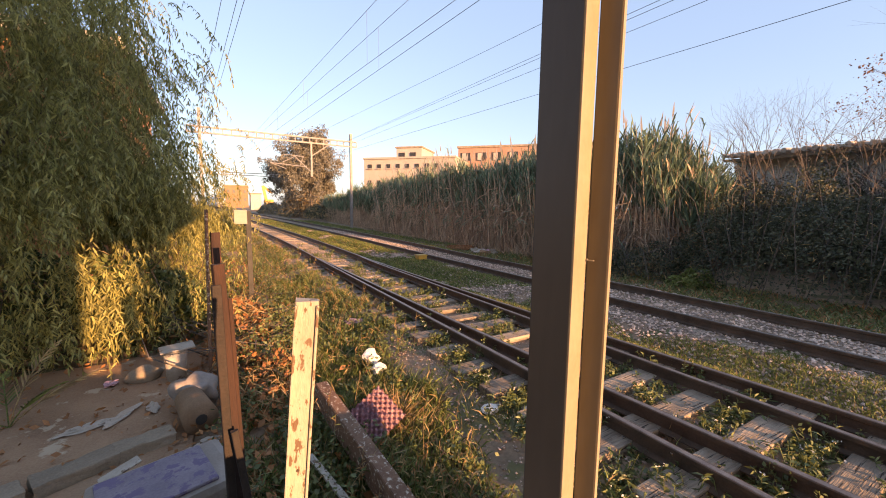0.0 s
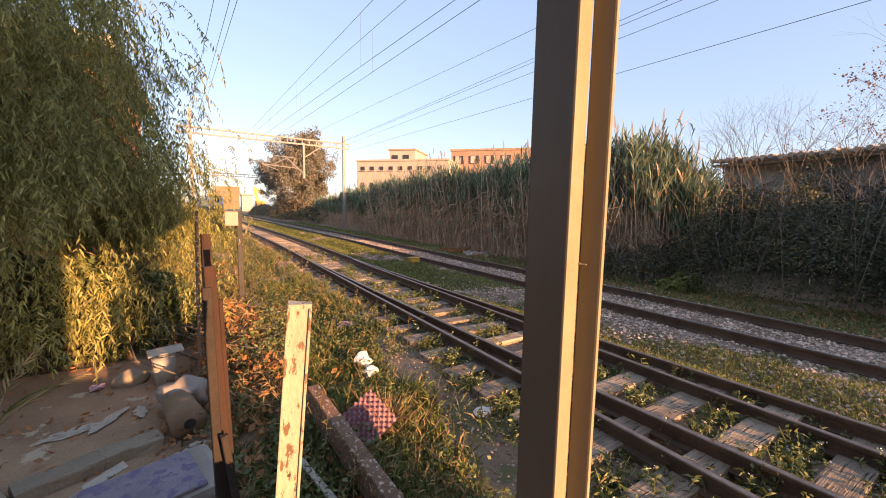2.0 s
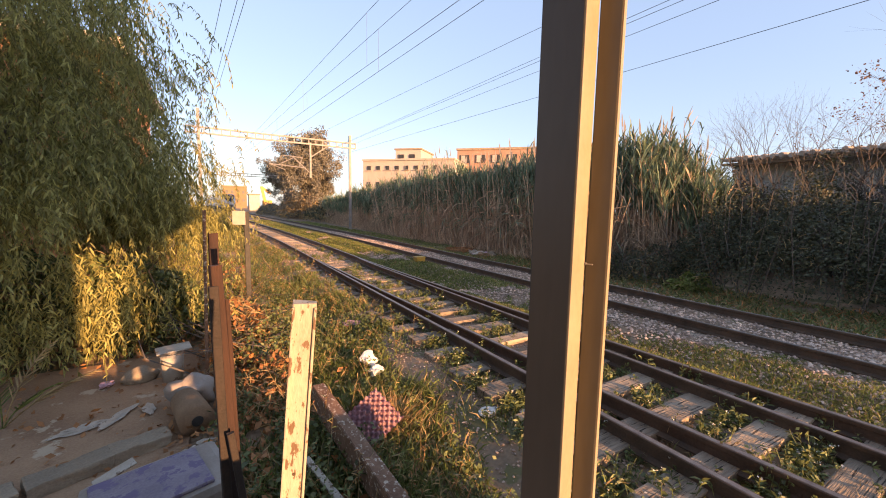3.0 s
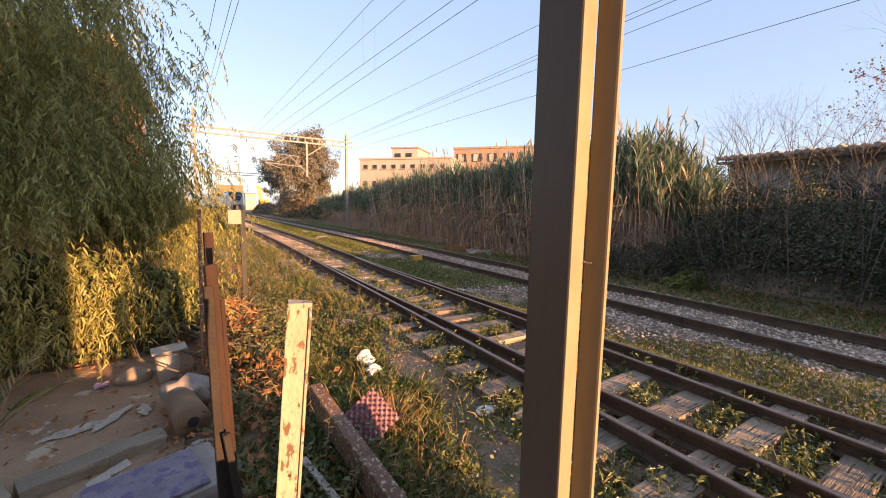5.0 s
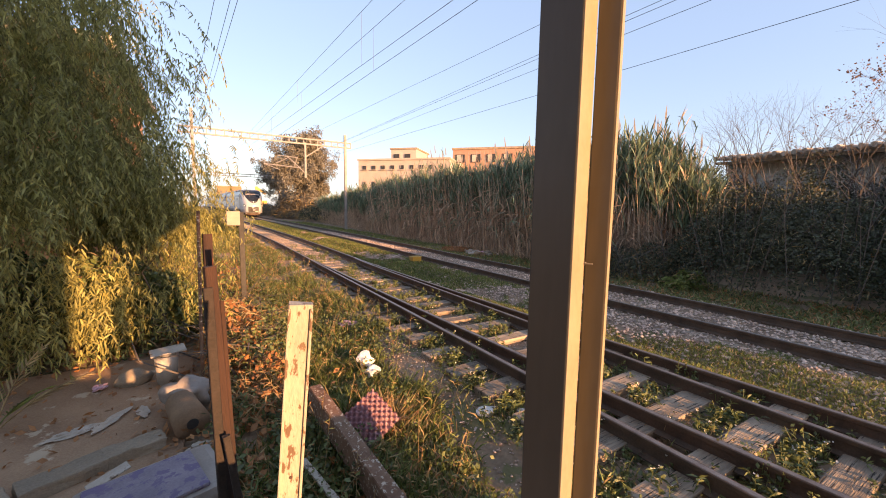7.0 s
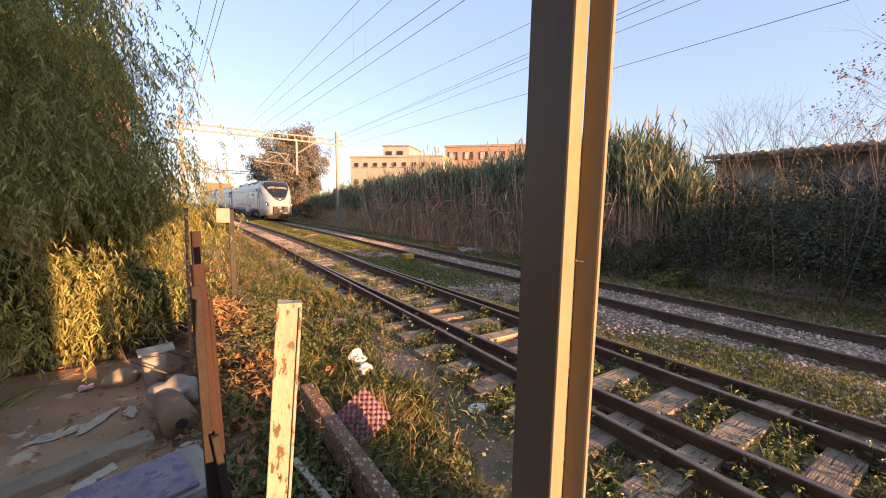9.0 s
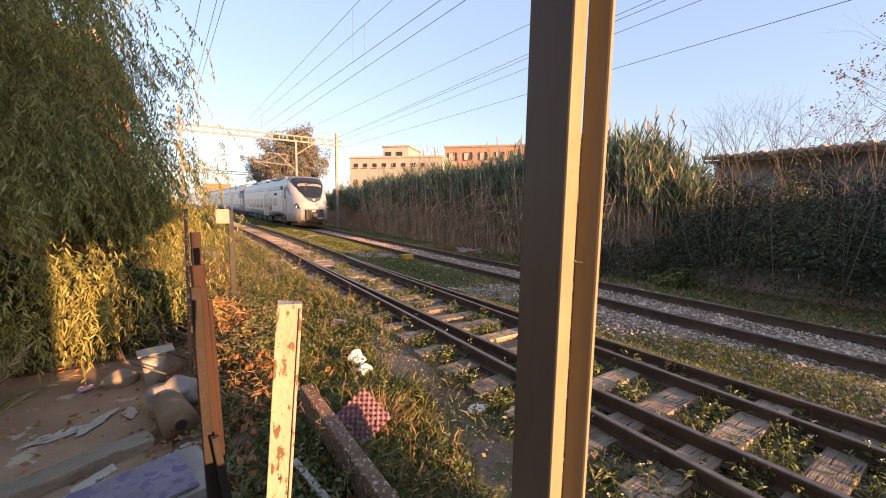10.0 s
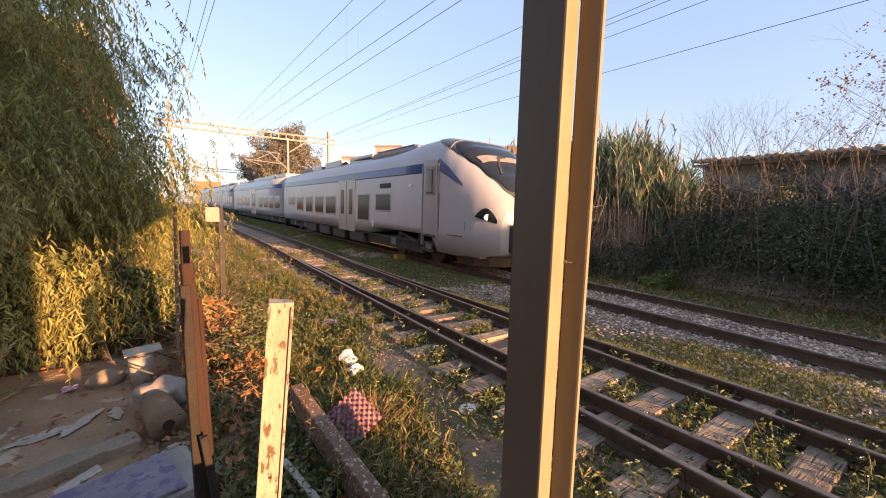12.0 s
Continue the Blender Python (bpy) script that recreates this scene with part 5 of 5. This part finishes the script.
def build_rubbish():
    rnd = random.Random(8)
    cols = ("egg", "concrete", "card", "concrete", "card", "whiteplastic", "card")
    for i in range(14):
        x, y = 10.7 + rnd.gauss(0, 0.22), 14.6 - i * 0.07 + rnd.gauss(0, 0.3)
        c = crumple("rubbish_piece", x, y, ground_z(x, y) + 0.06, rnd.uniform(0.1, 0.24), rnd.choice(cols), "dumped rubbish at the foot of the reeds", "rubbish", 30 + i, (1.2, 0.9, 0.6))
        c["group"] = "rubbish heap"
    g = Leaves(77)
    for i in range(1800):
        a, rr = g.rnd.uniform(0, 6.28), 0.5 * g.rnd.random()
        x, y = 10.55 + math.cos(a) * rr, 16.0 + math.sin(a) * rr
        g.blade((x, y, ground_z(x, y)), (math.cos(a) * 0.6, math.sin(a) * 0.6, 1), g.rnd.uniform(0.35, 0.85), 0.03, 0, 1.4)
    g.done("dry_tuft", ["deadleaf"], "reddish dry tuft beside the rubbish", None, "", "tuft")


build_rubbish()


def build_tuft(x, y, n, h, m, label):
    g = Leaves(int(x * 100 + y * 10))
    for i in range(n):
        a, rr = g.rnd.uniform(0, 6.28), abs(g.rnd.gauss(0, 0.12))
        g.blade((x + math.cos(a) * rr, y + math.sin(a) * rr, ground_z(x, y) - 0.02), (math.cos(a) * 0.5 + 0.1, math.sin(a) * 0.5, 1), g.rnd.uniform(0.4, 1) * h, 0.009, 0, g.rnd.uniform(0.3, 1.2))
    g.done("grass_tuft", [m], label, None, "", "grass")


build_tuft(1.42, 3.25, 420, 0.5, "straw", "straw-coloured dry grass tuft by the path")
build_tuft(1.45, 2.95, 260, 0.36, "straw", "straw-coloured dry grass tuft by the path")
build_tuft(1.2, 3.7, 320, 0.36, "grass", "bright green grass tuft")
build_tuft(1.75, 3.7, 300, 0.4, "grass", "green grass tuft beside the track")
build_tuft(3.45, 1.75, 160, 0.32, "straw", "dry grass tuft between the rails")
build_tuft(3.55, 1.35, 130, 0.3, "straw", "dry grass tuft between the rails")
build_tuft(2.6, 7.2, 200, 0.35, "straw", "dry grass tuft beside the rail")

YZ = -0.42


def rough_box(sx, sy, sz, at, seed, amount=0.02):
    """A broken, worn block."""
    bm = box(sx, sy, sz, (0, 0, 0), 0.015)
    bmesh.ops.subdivide_edges(bm, edges=bm.edges[:], cuts=5, use_grid_fill=True)
    for v in bm.verts:
        n = noise.noise_vector(v.co * 9 + Vector((seed * 3.7, 0, 0))) + 0.5 * noise.noise_vector(v.co * 24 + Vector((0, seed, 0)))
        v.co += n * amount
    bm.transform(Matrix.Translation(at))
    return bm


def build_yard():
    p = obj("yard_floor", box(3.6, 3.4, 0.06, (-2.1, 4.9, YZ - 0.02), 0.01), "path")
    tagged(p, "trodden earth yard floor with pale cracks", "floor", kind="structure")
    for k, (x, y, w, rz) in enumerate(((-1.62, 3.66, 0.62, 27), (-1.08, 3.9, 0.5, 24), (-0.66, 4.08, 0.42, 22))):
        s = thing("kerb_slab", x, y, YZ, "broken pale concrete slab edging the yard", "slab", "kerb slabs", rz)
        part("slab", rough_box(w, 0.22, 0.13, (0, 0, 0.04), k + 1), "concrete", s)
    b = thing("planter", -0.55, 5.6, YZ, "dirty white plastic planter pot with a wide rim", "pot")
    part("pot", rod((0, 0, 0), (0, 0, 0.4), 0.1, None, 24, 0.13), "whiteplastic", b, "", True)
    part("rim", box(0.36, 0.28, 0.022, (0.02, 0, 0.41), 0.012, None, pose(0, 0, 0, 0, -3, 10)), "whiteplastic", b, "square flared rim")
    k = obj("concrete_block", lump(0.16, (0, 0, 0.07), 5, (1.2, 0.75, 0.72), 0.25, 3), "concrete", None, "", True)
    k.matrix_basis = pose(-0.9, 5.75, YZ, 0, 0, 10)
    tagged(k, "rough rounded pale concrete block", "block")
    r = thing("carpet_roll", -0.28, 4.25, YZ, "dirty brown rolled carpet end lying by the fence", "roll", "", 18)
    part("roll", rod((0, -0.15, 0.14), (0.02, 0.3, 0.18), 0.15, None, 26, 0.13), "card", r, "", True)
    # Solid disc on the roll's end; its dark colour is the hollow's shade.
    part("core", rod((0, -0.157, 0.14), (0, -0.14, 0.14), 0.05, None, 16), "dark", r, "dark disc for the shade in the hollow core")
    f = obj("crumpled_cloth", lump(0.2, (0, 0, 0.1), 8, (1, 0.8, 0.8), 0.7, 3), "greyplastic", None, "", True)
    f.matrix_basis = pose(-0.3, 4.72, YZ + 0.08)
    tagged(f, "grey crumpled cloth heap", "cloth")
    c = thing("storage_bin", -0.45, 3.05, YZ, "grey plastic bin lid covered with faded purple cloth", "bin", "", 16)
    part("lid", box(0.82, 0.62, 0.34, (0.05, 0.0, 0.12), 0.06), "greyplastic", c)
    part("cloth", box(0.62, 0.5, 0.03, (0.0, -0.02, 0.3), 0.014), "purple", c, "faded purple cloth with dark specks")
    t = obj("cardboard_strip", box(0.26, 0.09, 0.012, bevel=0.004), "whiteplastic")
    t.matrix_basis = pose(-0.75, 3.6, YZ + 0.13, 8, -12, 26)
    tagged(t, "white printed card strip", "card")
    for i, (x, y, w) in enumerate(((-1.2, 4.72, 0.2), (-0.95, 4.8, 0.2), (-0.7, 4.86, 0.14))):
        crumple("paper_sheet", x, y, YZ + 0.03, w * 0.75, "whiteplastic", "torn flattened white paper on the yard", "litter", 50 + i, (1.2, 0.4, 0.1))
    for i, (x, y) in enumerate(((-0.3, 3.75), (-0.22, 3.6), (-0.38, 3.62), (-0.15, 3.85), (-1.2, 5.7))):
        crumple("litter_piece", x, y, YZ + 0.05, 0.06, ("whiteplastic", "egg", "greyplastic")[i % 3], "small pale litter piece", "litter", 60 + i, (1.2, 0.8, 0.5))
    for i, (x, y) in enumerate(((-3.2, 7.2), (-3.0, 7.9), (-2.7, 7.5), (-3.4, 8.4), (-2.9, 8.5))):
        crumple("rubble", x, y, 0.3 + 0.12 * i, 0.35, ("whiteplastic", "concrete", "card")[i % 3], "pale rubble heaped under the tree", "rubble", 70 + i, (1.2, 0.8, 0.7))
    m = obj("rubble_mound", lump(1.0, (0, 0, 0), 3, (1.3, 1.2, 0.75), 0.4, 3), "soil", None, "", True)
    m.matrix_basis = pose(-3.2, 8.0, YZ - 0.1)
    tagged(m, "earth mound under the tree", "mound")


build_yard()


def build_palm(x, y, label):
    """A young fan of stiff feathered fronds."""
    p = thing("palm_seedling", x, y, YZ, label, "palm")
    for f, (az, tilt, ln) in enumerate(((60, 0.35, 0.85), (10, 0.9, 0.8), (110, 0.5, 0.6), (200, 0.9, 0.5), (330, 0.6, 0.7))):
        g = Leaves(80 + f)
        a = radians(az)
        d = Vector((math.cos(a) * tilt, math.sin(a) * tilt, 1)).normalized()
        pt = Vector((0, 0, 0))
        for k in range(16):
            q = pt + d * ln / 16
            g.stick(pt, q, 0.007, 0)
            d = (d + Vector((math.cos(a) * 0.03, math.sin(a) * 0.03, -0.03))).normalized()
            pt = q
            if k > 3:
                s = d.cross(Vector((math.sin(a), -math.cos(a), 0.2))).normalized()
                s2 = Vector((-math.sin(a), math.cos(a), 0))
                for sg in (-1, 1):
                    g.blade(pt, d * 0.9 + s2 * sg * 0.7, 0.24 * (1.1 - k / 20), 0.018, 0, 0.15)
        g.done("frond", ["straw" if f in (0, 1) else "grass"], "yellowish feathered frond", p)


build_palm(-1.85, 5.1, "yellowing young palm with stiff fronds in the yard")

# ---------------------------------------------------------------- what moves
# The nose passes at a steady 10.7 metres a second.
NOSE = [(t, 6.6 + 10.7 * (12.0 - t)) for t in (0.0, 2.0, 3.0, 4.0, 5.0, 6.0, 7.0, 8.0, 9.0, 9.5, 10.0, 10.5, 11.0, 11.5, 12.0)]


def on_line(y):
    return Vector((course(XB, y), y, rise(y)))


def motions():
    back = 0.0
    for car, length in zip(cars, (CAR1 + 0.45, CAR + 0.45, CAR + 0.45, CAR + 0.45)):
        rows = []
        for t, y in NOSE:
            a, b = on_line(y + back), on_line(y + back + length)
            d = b - a
            rows.append((t, pose(a.x, a.y, a.z, math.degrees(math.atan2(d.z, d.y)), 0, math.degrees(math.atan2(-d.x, d.y)))))
        walk(car, rows)
        back += length


motions()
